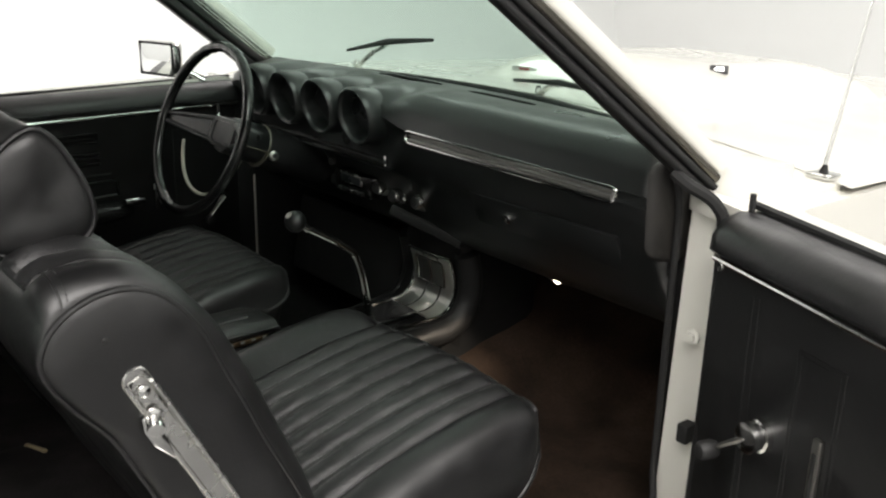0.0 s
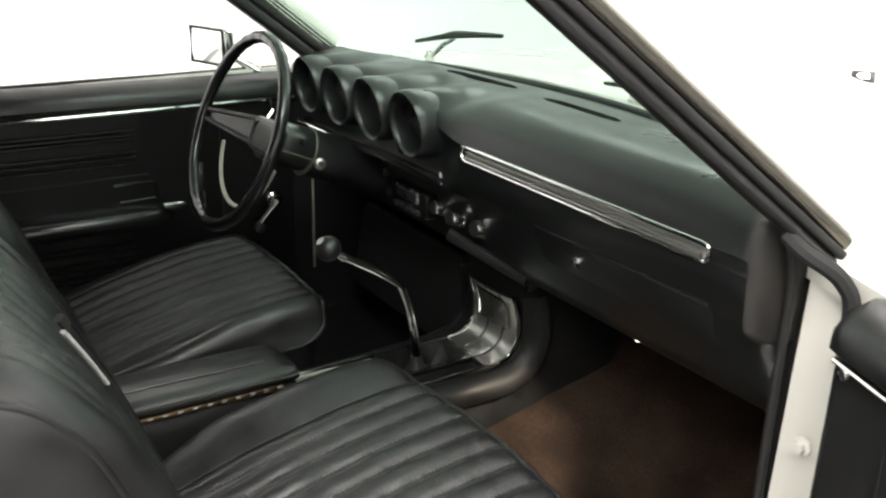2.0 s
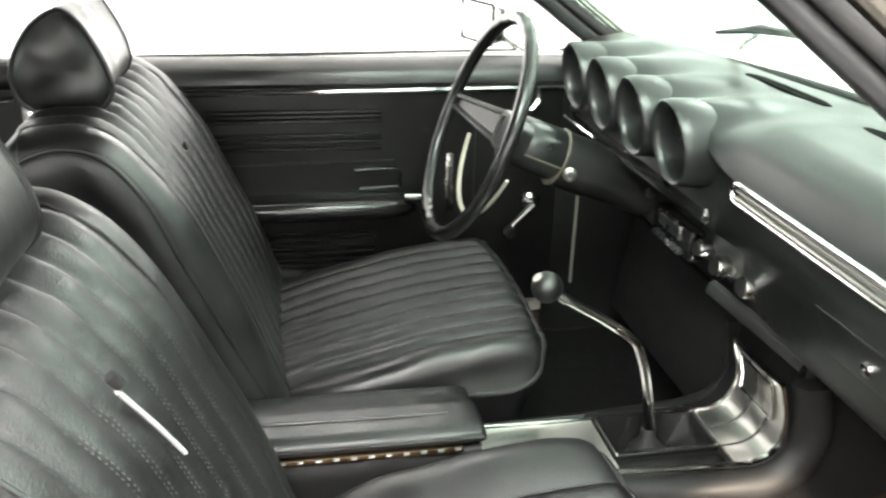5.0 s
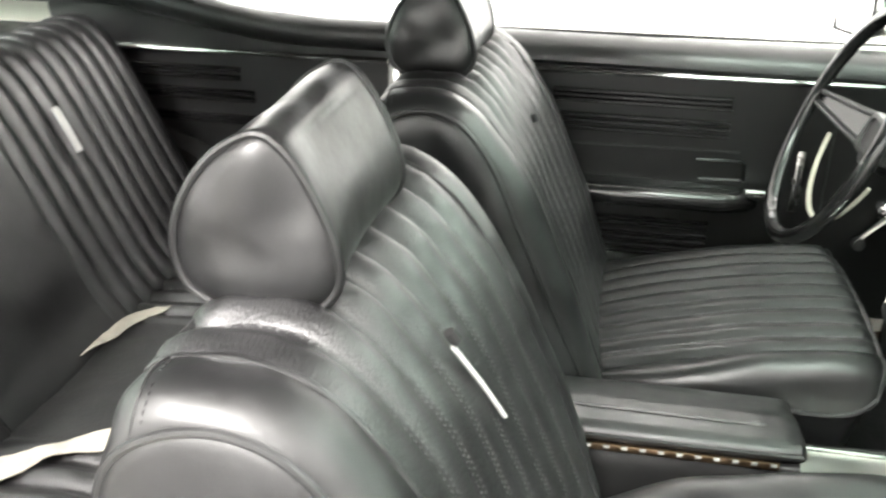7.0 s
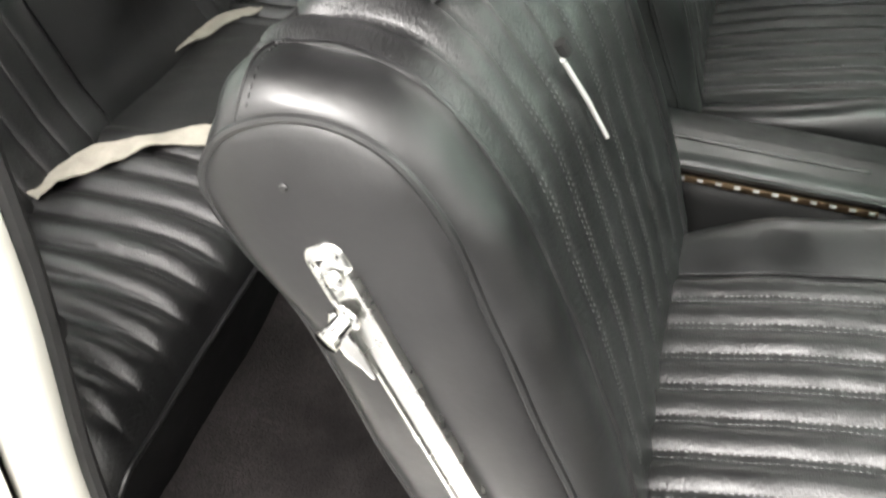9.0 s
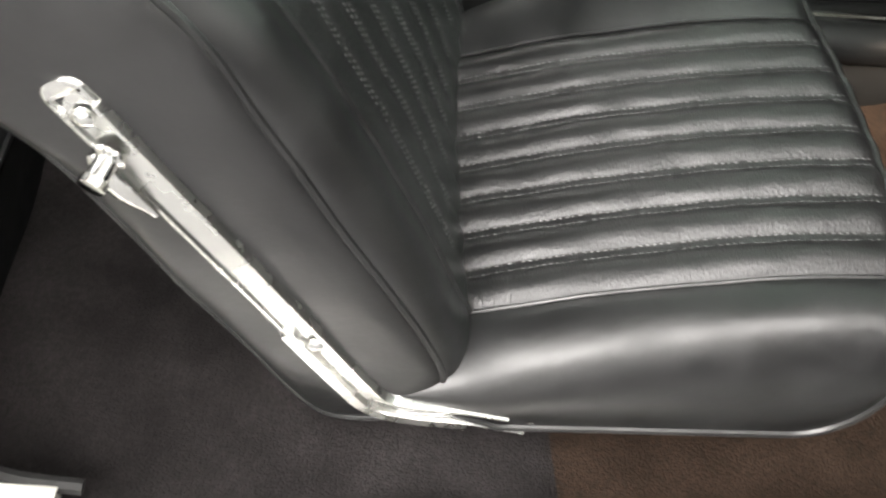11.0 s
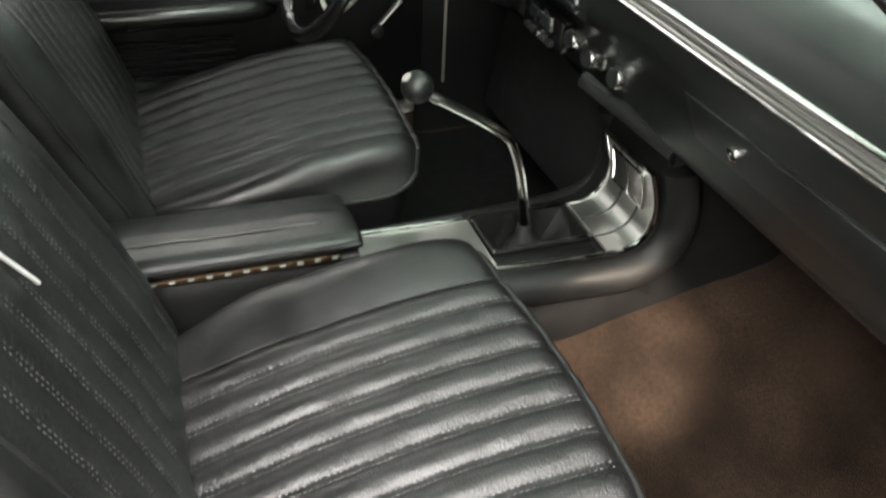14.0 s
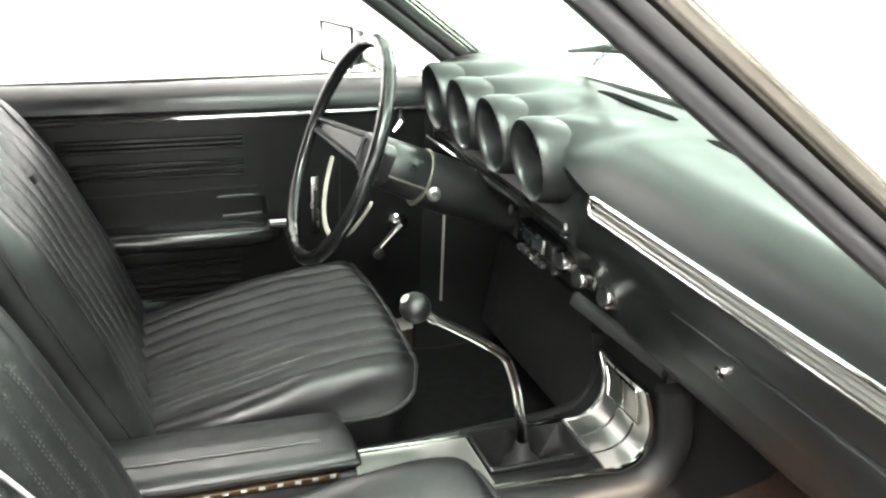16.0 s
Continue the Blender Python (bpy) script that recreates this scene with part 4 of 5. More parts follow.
column_half("upper_shroud", -8, 188, 0.053, 0.054, 0.078, 0.162, PAD, "worn grey-black upper shroud")
column_half("lower_shroud", 184, 356, 0.045, 0.049, 0.080, 0.160, PLASTIC, "black lower shroud")
for sgn in (1, -1):
    put("shroud_edge", *tube([C + BK * b + RT * sgn * 0.0525 - UP * 0.008 for b in (0.086, 0.12, 0.160)], 0.0026, 6), TRIM_TAN, col, "worn tan shroud edge")
put("collar", *lathe([(0.0, 0.161), (0.0525, 0.161), (0.0545, 0.164), (0.0525, 0.167), (0.0, 0.167)], C, BK, 28), TRIM_TAN, col, "worn tan collar ring")
put("tube", *lathe([(0.0, 0.168), (0.051, 0.168), (0.052, 0.235), (0.048, 0.250), (0.048, 0.36), (0.0, 0.36)], C, BK, 28), SMOOTH_VINYL, col, "black column tube")
key = put("ignition_lock", *lathe([(0.0, 0), (0.013, 0), (0.013, 0.010), (0.009, 0.013), (0.0, 0.014)], C + BK * 0.182 + RT * 0.046 - UP * 0.012, (1, -0.25, 0.1), 16), SATIN, col, "round ignition lock")
put("key_slot", *lathe([(0.0, 0), (0.006, 0), (0.0055, 0.002), (0.0, 0.002)], C + BK * 0.1785 + RT * 0.060 - UP * 0.0106, (1, -0.25, 0.1), 12), PLASTIC, key)
put("signal_stalk", *tube([C + BK * 0.10 - RT * 0.05, C + BK * 0.095 - RT * 0.13 + UP * 0.02], [0.006, 0.005], 8), CHROME, col, "chrome signal stalk")
part("pedal_panel", box(-0.40, 0.20, 0.48, 0.50, 0.02, 0.22, 0.01, Matrix.Rotation(radians(-10), 4, "X")), FELT, car, "dark lower panel ahead of the pedals")


# ---------------------------------------------------------------- console and shifter
con = thing("centre_console", "black centre console with brushed metal top and armrest lid", "console", kind="")


def console():
    # body: black base that sweeps up to the dash
    rows = []
    for y, z, w in ((-0.66, 0.515, 0.075), (-0.60, 0.525, 0.078), (-0.30, 0.527, 0.080), (-0.29, 0.455, 0.084), (-0.088, 0.452, 0.086), (-0.086, 0.398, 0.086), (0.086, 0.398, 0.090), (0.090, 0.461, 0.092), (0.125, 0.464, 0.096), (0.152, 0.482, 0.100), (0.168, 0.515, 0.102), (0.174, 0.56, 0.102), (0.172, 0.63, 0.098)):
        b = 0.30 + max(0, y) * 0.3
        ring = [(w - 0.006, z), (w, z - 0.006), (w + 0.004, z - 0.035), (w + 0.008, b + 0.04), (w + 0.010, b)]
        rows.append([(x, y, zz) for x, zz in ring] + [(-x, y, zz) for x, zz in ring[::-1]])
    put("base", *rings(rows), CONSOLE, con, "satin black console base", 45)
    # side skirt flaring out over the tunnel
    for s in (1, -1):
        rows = []
        for y in (-0.30, -0.15, 0.0, 0.10, 0.20, 0.32, 0.42):
            k = max(0, y)
            rows.append([(s * 0.098, y, 0.43 + 0.25 * max(0, y - 0.05)), (s * 0.107, y, 0.37 + 0.15 * k), (s * (0.124 - 0.05 * k), y, 0.338 + 0.17 * k), (s * 0.115, y, 0.30), (s * 0.08, y, 0.30)])
        put("skirt", *rings(rows), CONSOLE, con, "black moulded skirt", 50)
        part("tower_side", box(s * 0.078, 0.305, 0.48, 0.05, 0.26, 0.35, 0.015), CONSOLE, con, "smooth black console tower")
        rows = []
        edge = smooth_path([(0, -0.285, 0.457), (0, -0.08, 0.457), (0, 0.06, 0.460), (0, 0.122, 0.466), (0, 0.150, 0.480), (0, 0.166, 0.508), (0, 0.168, 0.548), (0, 0.156, 0.604)], 5)
        for i, q in enumerate(edge):
            d = (edge[min(i + 1, len(edge) - 1)] - edge[max(i - 1, 0)]).normalized()
            nn = Vector((0, -d.z, d.y))
            w = min(1.0, 0.55 + i / 16)
            inner = 0.080 + 0.022 * min(1, i / 14)
            sec = ((inner - 0.03, 0.030), (inner, 0.000), (inner + 0.012 * w, 0.003), (inner + 0.026 * w, 0.014), (inner + 0.034 * w, 0.030), (inner + 0.034 * w, 0.044), (inner + 0.024 * w, 0.056), (inner - 0.03, 0.060))
            rows.append([(s * x, q.y - nn.y * g, q.z - nn.z * g) for x, g in sec])
        put("side_moulding", *rings(rows), CONSOLE, con, "rounded black shell round the ramp", 60)
    # bright top plate: flat part, then ramp
    def plate(name, pts, x0, x1, mat, lab, lift=0.0):
        rows = []
        p = smooth_path([(0, y, z) for y, z in pts], 6)
        for i, q in enumerate(p):
            a, b = p[max(i - 1, 0)], p[min(i + 1, len(p) - 1)]
            d = (b - a).normalized()
            nrm = Vector((0, -d.z, d.y))
            t, o = q + nrm * (0.004 + lift), q
            rows.append([(x0, t.y, t.z), (x1, t.y, t.z), (x1, o.y, o.z), (x0, o.y, o.z)])
        return put(name, *rings(rows), mat, con, lab, 30)
    ramp = [(0.092, 0.466), (0.122, 0.468), (0.148, 0.480), (0.163, 0.506), (0.164, 0.545), (0.150, 0.596)]
    top = plate("ramp_plate", ramp, -0.052, 0.098, BRUSHED, "curved brushed metal ramp")
    plate("rear_plate", [(-0.285, 0.456), (-0.18, 0.4535), (-0.083, 0.456)], -0.066, 0.070, BRUSHED, "brushed bright metal console plate")
    for x in (-0.002, 0.050):
        r2 = [q + Vector((x, 0, 0)) for q in smooth_path([(0, y - 0.0045, z + 0.0035) for y, z in ramp], 6)]
        put("ramp_groove", *tube(r2, 0.0022, 6), PLASTIC, top, "dark groove")
    for x in (-0.055, 0.100):
        r2 = smooth_path([(0.074 if x > 0 else -0.066, -0.285, 0.461), (0.078 if x > 0 else -0.066, -0.08, 0.459)] + [(x, y - 0.004, z + 0.004) for y, z in ramp], 6)
        put("edge_trim", *tube(r2, 0.0042, 8), CHROME, con, "chrome edge trim")
    put("ramp_top_trim", *tube([(-0.053, 0.147, 0.598), (0.02, 0.145, 0.599), (0.101, 0.143, 0.604)], 0.0045, 8), CHROME, con)
    inset = plate("ramp_inset", [(0.1625, 0.522), (0.1615, 0.550), (0.153, 0.584)], -0.030, 0.068, SATIN, "satin grey inset panel", 0.002)
    for x in (-0.030, 0.019, 0.068):
        put("inset_bar", *tube([(x, 0.1565, 0.522), (x, 0.1555, 0.550), (x, 0.147, 0.584)], 0.0022, 6), CHROME, inset)
    for y, z in ((0.1565, 0.522), (0.147, 0.584)):
        put("inset_bar", *tube([(-0.030, y, z), (0.068, y, z)], 0.0022, 6), CHROME, inset)
    # shifter bin
    bx0, bx1, by0, by1, zt, zb = -0.060, 0.046, -0.080, 0.088, 0.470, 0.405
    o = [(bx0, by0), (bx1, by0), (bx1, by1), (bx0, by1)]
    inn = [(bx0 + 0.004, by0 + 0.004), (bx1 - 0.004, by0 + 0.004), (bx1 - 0.004, by1 - 0.004), (bx0 + 0.004, by1 - 0.004)]
    low = [(bx0 + 0.018, by0 + 0.02), (bx1 - 0.018, by0 + 0.02), (bx1 - 0.018, by1 - 0.045), (bx0 + 0.018, by1 - 0.045)]
    rows = [[(x, y, zb) for x, y in o], [(x, y, zt) for x, y in o], [(x, y, zt) for x, y in inn], [(x, y, zb + 0.008) for x, y in low]]
    for x0, x1 in ((-0.088, bx0 + 0.002), (bx1 - 0.002, 0.090)):
        part("bin_rail", box((x0 + x1) / 2, 0.001, 0.430, x1 - x0, 0.178, 0.058, 0.006), CONSOLE, con, "satin black tray surround")
    put("shifter_bin", *rings(rows), GLOSS, con, "black shifter tray", 20)
    put("bin_trim", *tube([(bx1 + 0.003, by0, zt), (bx1 + 0.003, by1, zt + 0.001)], 0.0035, 6), CHROME, con)
    put("bin_trim", *tube([(bx1, by1 + 0.002, zt), (bx0, by1 + 0.002, zt)], 0.003, 6), CHROME, con)
    # armrest lid with hinge
    rows = []
    for y, e in ((-0.66, 0.0), (-0.64, 0.0), (-0.33, 0.0), (-0.302, 0.002), (-0.294, 0.010)):
        sec = rounded([(-0.080 + e, 0.528), (0.084 - e, 0.534), (0.086 - e, 0.550 - e), (0.072 - e, 0.560 - e), (0.005, 0.558 - e), (-0.055 + e, 0.544 - e), (-0.082 + e, 0.534)], 0.008, 3)
        rows.append([(x, y, z) for x, z in sec])
    lid = put("armrest_lid", *rings(rows), SMOOTH_VINYL, con, "grey-black padded armrest lid", 45)
    put("lid_bead", *tube([(0.084, -0.65, 0.545), (0.0845, -0.30, 0.545)], 0.004, 6), SMOOTH_VINYL, lid)
    put("lid_emboss", *tube(smooth_path([(0.030, -0.62, 0.560), (0.034, -0.40, 0.560), (0.030, -0.345, 0.5585)], 5), [0.004] * 8 + [0.007] * 3, 8, flat=0.6), SMOOTH_VINYL, lid)
    hg = part("hinge", box(0.087, -0.475, 0.531, 0.006, 0.29, 0.010, 0.001), BRASS, con, "brass piano hinge")
    for k in range(12):
        put("hinge_knuckle", *tube([(0.0905, -0.612 + 0.0245 * k, 0.533), (0.0905, -0.604 + 0.0245 * k, 0.533)], 0.0032, 8), SATIN, hg, "worn pale hinge knuckle")


console()

sh = thing("gear_lever", "chrome bent gear lever with a black ball knob", "gear lever")
stick = smooth_path([(-0.024, 0.004, 0.412), (-0.024, 0.001, 0.47), (-0.024, -0.014, 0.555), (-0.0245, -0.030, 0.606), (-0.025, -0.040, 0.623), (-0.025, -0.060, 0.640), (-0.026, -0.095, 0.664), (-0.027, -0.125, 0.682), (-0.028, -0.162, 0.704)], 5)
put("stick", *tube(stick, [0.0095 - 0.0015 * i / 30 for i in range(len(stick))], 12, flat=1.0), CHROME, sh, "chrome stick")
put("ferrule", *tube([(-0.028, -0.155, 0.699), (-0.0285, -0.170, 0.709)], [0.009, 0.007], 12), WORN_CHROME, sh)
ball = bmesh.new()
bmesh.ops.create_uvsphere(ball, u_segments=24, v_segments=16, radius=0.0238)
ob = part("knob", ball, SMOOTH_VINYL, sh, "black ball knob", 80)
ob.location = (-0.030, -0.186, 0.721)
put("knob_disc", *lathe([(0.0, 0), (0.0085, 0), (0.008, 0.0015), (0.0, 0.002)], (-0.030, -0.2019, 0.7376), (0, -0.69, 0.72), 18), SATIN, sh, "grey shift pattern disc")
put("boot", *lathe([(0.0, 0), (0.034, 0), (0.030, 0.012), (0.015, 0.03), (0.011, 0.05), (0.0, 0.052)], (-0.024, 0.004, 0.412), (0, -0.05, 1), 18), RUBBER, sh, "black rubber boot")


# ---------------------------------------------------------------- seats
def pleat(x, half, count, depth):
    """Height of stitched channels across x: flat seams between two rows of thread, full pads between them."""
    if abs(x) >= half:
        return 0.0
    w = 2 * half / count
    u = (x + half) / w
    d = min(u - math.floor(u), math.ceil(u) - u) * w
    if d < 0.0046:
        return 0.0007 * (1 - d / 0.0046)
    q = min(1.0, (d - 0.0046) / (w / 2 - 0.0046))
    return depth * math.sin(q * math.pi / 2) ** 0.85


def channel_stations(half, count):
    w, out = 2 * half / count, []
    for i in range(count):
        out += [-half + i * w + w * f for f in (0.0, 0.085, 0.12, 0.18, 0.27, 0.38, 0.5, 0.62, 0.73, 0.82, 0.88, 0.915)]
    return out + [half]


def stitches(lines, up, length=0.0042, gap=0.0026, wide=0.0008):
    """Short raised threads along each line of points."""
    verts, faces = [], []
    for pts in lines:
        pts = [Vector(p) for p in pts]
        run = 0.0
        for a, b in zip(pts, pts[1:]):
            d = b - a
            size = d.length
            if size < 1e-6:
                continue
            d = d / size
            side = d.cross(Vector(up)).normalized() * wide
            lift = side.cross(d).normalized() * 0.0009
            if lift.dot(Vector(up)) < 0:
                lift = -lift
            while run < size:
                p = a + d * run
                q = a + d * min(size, run + length)
                o = len(verts)
                verts += [p - side, p + side, q + side, q - side, p.lerp(q, 0.25) + lift, p.lerp(q, 0.75) + lift]
                faces += [(o, o + 1, o + 4), (o + 1, o + 2, o + 5, o + 4), (o + 2, o + 3, o + 5), (o + 3, o, o + 4, o + 5)]
                run += length + gap
            run -= size
    return verts, faces


def cubic(p0, p1, p2, p3, n):
    out = []
    for k in range(n + 1):
        u = k / n
        a, b, c, d = (1 - u) ** 3, 3 * u * (1 - u) ** 2, 3 * u * u * (1 - u), u ** 3
        out.append((a * p0[0] + b * p1[0] + c * p2[0] + d * p3[0], a * p0[1] + b * p1[1] + c * p2[1] + d * p3[1]))
    return out


def bucket_cushion(seat, s, ci, outer, inner, y1):
    """Front cushion: pleated insert, a deep outer bolster, a softer one beside the console, piping all round."""
    half, count = 0.194, 8
    y0 = -0.665

    def front(x):
        return y1 - 0.014 * ((x - ci) / 0.27) ** 2

    def top(x, v):
        return 0.446 + 0.118 * (1 - (1 - v) ** 1.7) + 0.012 * (1 - ((x - ci) / 0.30) ** 2)

    def at(x, v):
        roll = max(0.0, 1 - (1 - v) * (y1 - y0) / 0.035)
        z = top(x, v) - 0.013 * (1 - math.sqrt(max(0.0, 1 - roll * roll)))
        z += 0.0030 * noise.noise((x * 9, v * 5, 1.7 + s)) + 0.0011 * noise.noise((x * 28, v * 9, 4.1 + s))
        return (s * x, y0 + (front(x) - y0) * v, z)
    vs = [(i / 44) ** 0.9 for i in range(45)]

    def insert(x, v, depth=0.0100):
        p = at(ci + x, v)
        fade = math.sqrt(min(1, 0.04 + (1 - v) / 0.07)) * min(1, 0.75 + 0.25 * v)
        sag = 0.0016 * noise.noise((x * 70, v * 26, 8.0)) if abs(x) < half - 0.002 else 0
        return (p[0], p[1], p[2] - depth * 0.55 * fade + pleat(x, half, count, depth) * fade + sag)
    put("cushion_insert", *rings([[insert(x, v) for x in channel_stations(half, count)] for v in vs], close=False), VINYL, seat, "pleated black vinyl insert", 180)
    edges = {}
    for side in (1, -1):
        rows, edge = [], []
        for v in vs:
            seam = insert(side * half, v)
            xs, zs = ci + side * half, seam[2] + 0.001
            if side > 0:
                q = max(0.0, 1 - (1 - v) * (y1 - y0) / 0.085)
                q = 1 - math.sqrt(max(0.0, 1 - q * q))
                dip = 0.415 + 0.055 * max(0.0, 1 - v / 0.26) ** 0.8 * min(1, v / 0.1 + 0.7)
                xp, zp = outer - 0.030 * q ** 3 - 0.01 * max(0, 1 - v / 0.2), dip + (0.550 - dip) * q
                bulge, wide = 0.027 * (1 - 0.75 * q) * (0.45 + 0.55 * v), 0.020 * (1 - 0.7 * q)
            else:
                q = max(0.0, 1 - (1 - v) * (y1 - y0) / 0.085)
                q = 1 - math.sqrt(max(0.0, 1 - q * q))
                back = max(0.0, 1 - v / 0.42)
                xp, zp = inner + 0.045 * q * q + 0.095 * back ** 1.6, (0.470 if s > 0 else 0.498) + (0.080 if s > 0 else 0.056) * q - 0.02 * back
                bulge, wide = 0.036 * (1 - 0.85 * q) * min(1, 0.15 + 1.3 * v), 0.006 * (1 - q)
            w = abs(xp - xs)
            if side > 0:
                row = cubic((0, 0), (w * 0.52, bulge * 1.05), (w + wide * 1.0, bulge * 0.45 + (zp - zs) * 0.22), (w, zp - zs), 20)
            else:
                row = cubic((0, 0), (w * 0.42, bulge), (w + wide, bulge * 0.9 + 0.012 * (1 - q)), (w, zp - zs), 20)
            pts = []
            for k, (dx, dz) in enumerate(row):
                x = xs + side * dx
                y = y0 + (front(x) - y0) * v
                wob = 0.0022 * noise.noise((x * 16, y * 16, 3.3 + s)) * math.sin(math.pi * k / 20)
                pts.append((s * x, y, zs + dz + wob))
            rows.append(pts)
            edge.append(pts[-1])
        edges[side] = edge
        edges[side, "front"] = rows[-1]
        put("cushion_bolster", *rings(rows, close=False), SMOOTH_VINYL, seat, "smooth rounded black bolster", 180)
        seam = [insert(side * (half - 0.0005), v) for v in vs[1:]]
        put("cushion_seam", *tube([(x, y, z + 0.0012) for x, y, z in seam], 0.0022, 6), SMOOTH_VINYL, seat)
    front_row = [insert(x, 1.0) for x in channel_stations(half, count)[1:-1]]
    loop = edges[1] + edges[1, "front"][::-1][1:] + front_row[::-1] + edges[-1, "front"] + edges[-1][::-1][1:]
    put("cushion_piping", *tube([(x, y + 0.001, z) for x, y, z in loop], 0.0048, 8), SMOOTH_VINYL, seat, "raised black piping")
    mid, low = [], []
    for x, y, z in loop:
        ax = abs(x)
        mid.append((s * (0.40 + (ax - 0.40) * 0.975), y0 + (y - y0) * 0.985, z - 0.022))
        low.append((s * (0.40 + (ax - 0.40) * 0.86), y0 + (y - y0) * 0.93, 0.345))
    put("cushion_skirt", *rings([loop, mid, low], close=False), SMOOTH_VINYL, seat, "black vinyl skirt", 60)
    lines = [[insert(-half + 2 * half * i / count + off, v) for v in vs[2:-1]] for i in range(1, count) for off in (-0.0042, 0.0042)]
    put("cushion_stitching", *stitches(lines, (0, 0, 1)), THREAD, seat, "fine grey stitching")["kind"] = "stuff"


# backrest outlines, (y, z): down the middle, and round the side panels
CORE = [(-0.560, 0.465), (-0.582, 0.540), (-0.614, 0.625), (-0.657, 0.722), (-0.704, 0.820), (-0.751, 0.886), (-0.788, 0.924), (-0.830, 0.946), (-0.876, 0.949), (-0.914, 0.940),
        (-0.938, 0.908), (-0.943, 0.860), (-0.918, 0.803), (-0.882, 0.745), (-0.850, 0.685), (-0.806, 0.595), (-0.760, 0.510), (-0.720, 0.428), (-0.675, 0.400), (-0.600, 0.410)]
FLANK = [(-0.587, 0.470), (-0.604, 0.535), (-0.640, 0.612), (-0.687, 0.711), (-0.732, 0.810), (-0.764, 0.874), (-0.797, 0.912), (-0.836, 0.929), (-0.878, 0.927), (-0.917, 0.908),
         (-0.937, 0.880), (-0.938, 0.850), (-0.910, 0.803), (-0.872, 0.753), (-0.842, 0.695), (-0.799, 0.600), (-0.755, 0.515), (-0.715, 0.428), (-0.675, 0.402), (-0.612, 0.412)]


def outward(loop):
    n, out = len(loop), []
    for i in range(n):
        d = (loop[(i + 1) % n] - loop[i - 1]).normalized()
        out.append(Vector((d.y, -d.x, 0)))
    area = sum(loop[i - 1].x * loop[i].y - loop[i].x * loop[i - 1].y for i in range(n))
    return out if area > 0 else [-q for q in out]


def backrest(seat, s):
    cx, W, half, count = 0.392, 0.300, 0.233, 8
    per = 5
    core = smooth_path([(y, z, 0) for y, z in CORE], per, True)
    flank = smooth_path([(y, z, 0) for y, z in FLANK], per, True)
    nrm = outward(core)
    N, last = len(core), 9 * per + 2

    def at(x, i, depth=None):
        """Point at x across the backrest, at station i round its outline."""
        c, f, q = core[i % N], flank[i % N], nrm[i % N]
        a = 0.0
        u = max(0.0, (abs(x) - half) / (W - half))
        p = c.lerp(f, 1 - math.sqrt(max(0.0, 1 - u ** 2.2)))
        up = max(0.0, min(1.0, (i / last - 0.36) / 0.34))
        up = up * up * (3 - 2 * up)
        if i <= last:
            a -= 0.008 * math.cos(min(1.0, abs(x) / half) * math.pi / 2) * (1 - 0.4 * up)
            a += 0.006 * math.sin(math.pi * min(1, u)) * min(1, i / 8)
        if depth is not None:
            fade = min(1, (i + 2) / 6)
            rim = max(0.0, min(1.0, (half - abs(x)) / 0.026))
            a += (0.0030 + depth * up) * (pleat(x, half, count, 1.0) * (0.55 + 0.45 * rim) - 0.6 * rim) * fade
            a += 0.0030 * up * noise.noise((x * 55, i * 0.30, 2.0 + s)) + 0.0010 * noise.noise((x * 40, i * 0.9, 7.0))
        a += 0.0025 * noise.noise((x * 11 + s, p.x * 13, p.y * 13))
        return (s * cx + x, p.x + q.x * a, p.y + q.y * a)
    stations = channel_stations(half, count)
    put("backrest_insert", *rings([[at(x, i, 0.012) for i in range(last + 1)] for x in stations], close=False), VINYL, seat, "pleated black vinyl backrest", 180)
    put("backrest_rear", *rings([[at(x, i) for i in range(last, N + 1)] for x in [half * q / 4 for q in range(-4, 5)]], close=False), SMOOTH_VINYL, seat, "smooth black rear of the backrest", 180)
    seams = []
    for side in (-1, 1):
        bx = [side * (half + (W - half) * math.sin(math.pi / 2 * k / 14)) for k in range(15)]
        put("backrest_bolster", *rings([[at(x, i) for i in range(N + 1)] for x in bx], close=False), SMOOTH_VINYL, seat, "smooth black side bolster", 180)
        rim = [at(side * W, i) for i in range(N)]
        c = Vector((0, sum(p[1] for p in rim) / N, sum(p[2] for p in rim) / N))
        rows = []
        for k, g in ((1.0, -0.001), (0.985, 0.0025), (0.95, 0.0055), (0.88, 0.009), (0.75, 0.012), (0.6, 0.0135), (0.4, 0.014), (0.15, 0.014)):
            row = []
            for p in rim:
                y, z = c.y + (p[1] - c.y) * k, c.z + (p[2] - c.z) * k
                dent = 0.0042 * noise.noise((y * 9, z * 9, 5.0 + side)) * min(1, (1 - k) * 8)
                row.append((s * cx + side * (W + g + dent), y, z))
            rows.append(row)
        put("side_panel", *rings(rows), SMOOTH_VINYL, seat, "smooth black side panel", 60)
        put("backrest_piping", *tube(rim, 0.0040, 8, closed=True), SMOOTH_VINYL, seat, "raised black piping")
        edge = [at(side * half, i, 0.012) for i in range(2, last + 1)]
        put("seam_piping", *tube(edge, 0.0034, 8), SMOOTH_VINYL, seat, "rolled seam beside the pleats")
        for off in (0, 1):
            i0 = last - 3 - off
            a = [at(side * (half + (W - half) * q / 12), i0) for q in range(13)]
            seams.append([(x, y, z + 0.0006) for x, y, z in a])
    put("rear_edge_piping", *tube([at(x, last) for x in stations], 0.0042, 8), SMOOTH_VINYL, seat, "piping along the rear top edge")
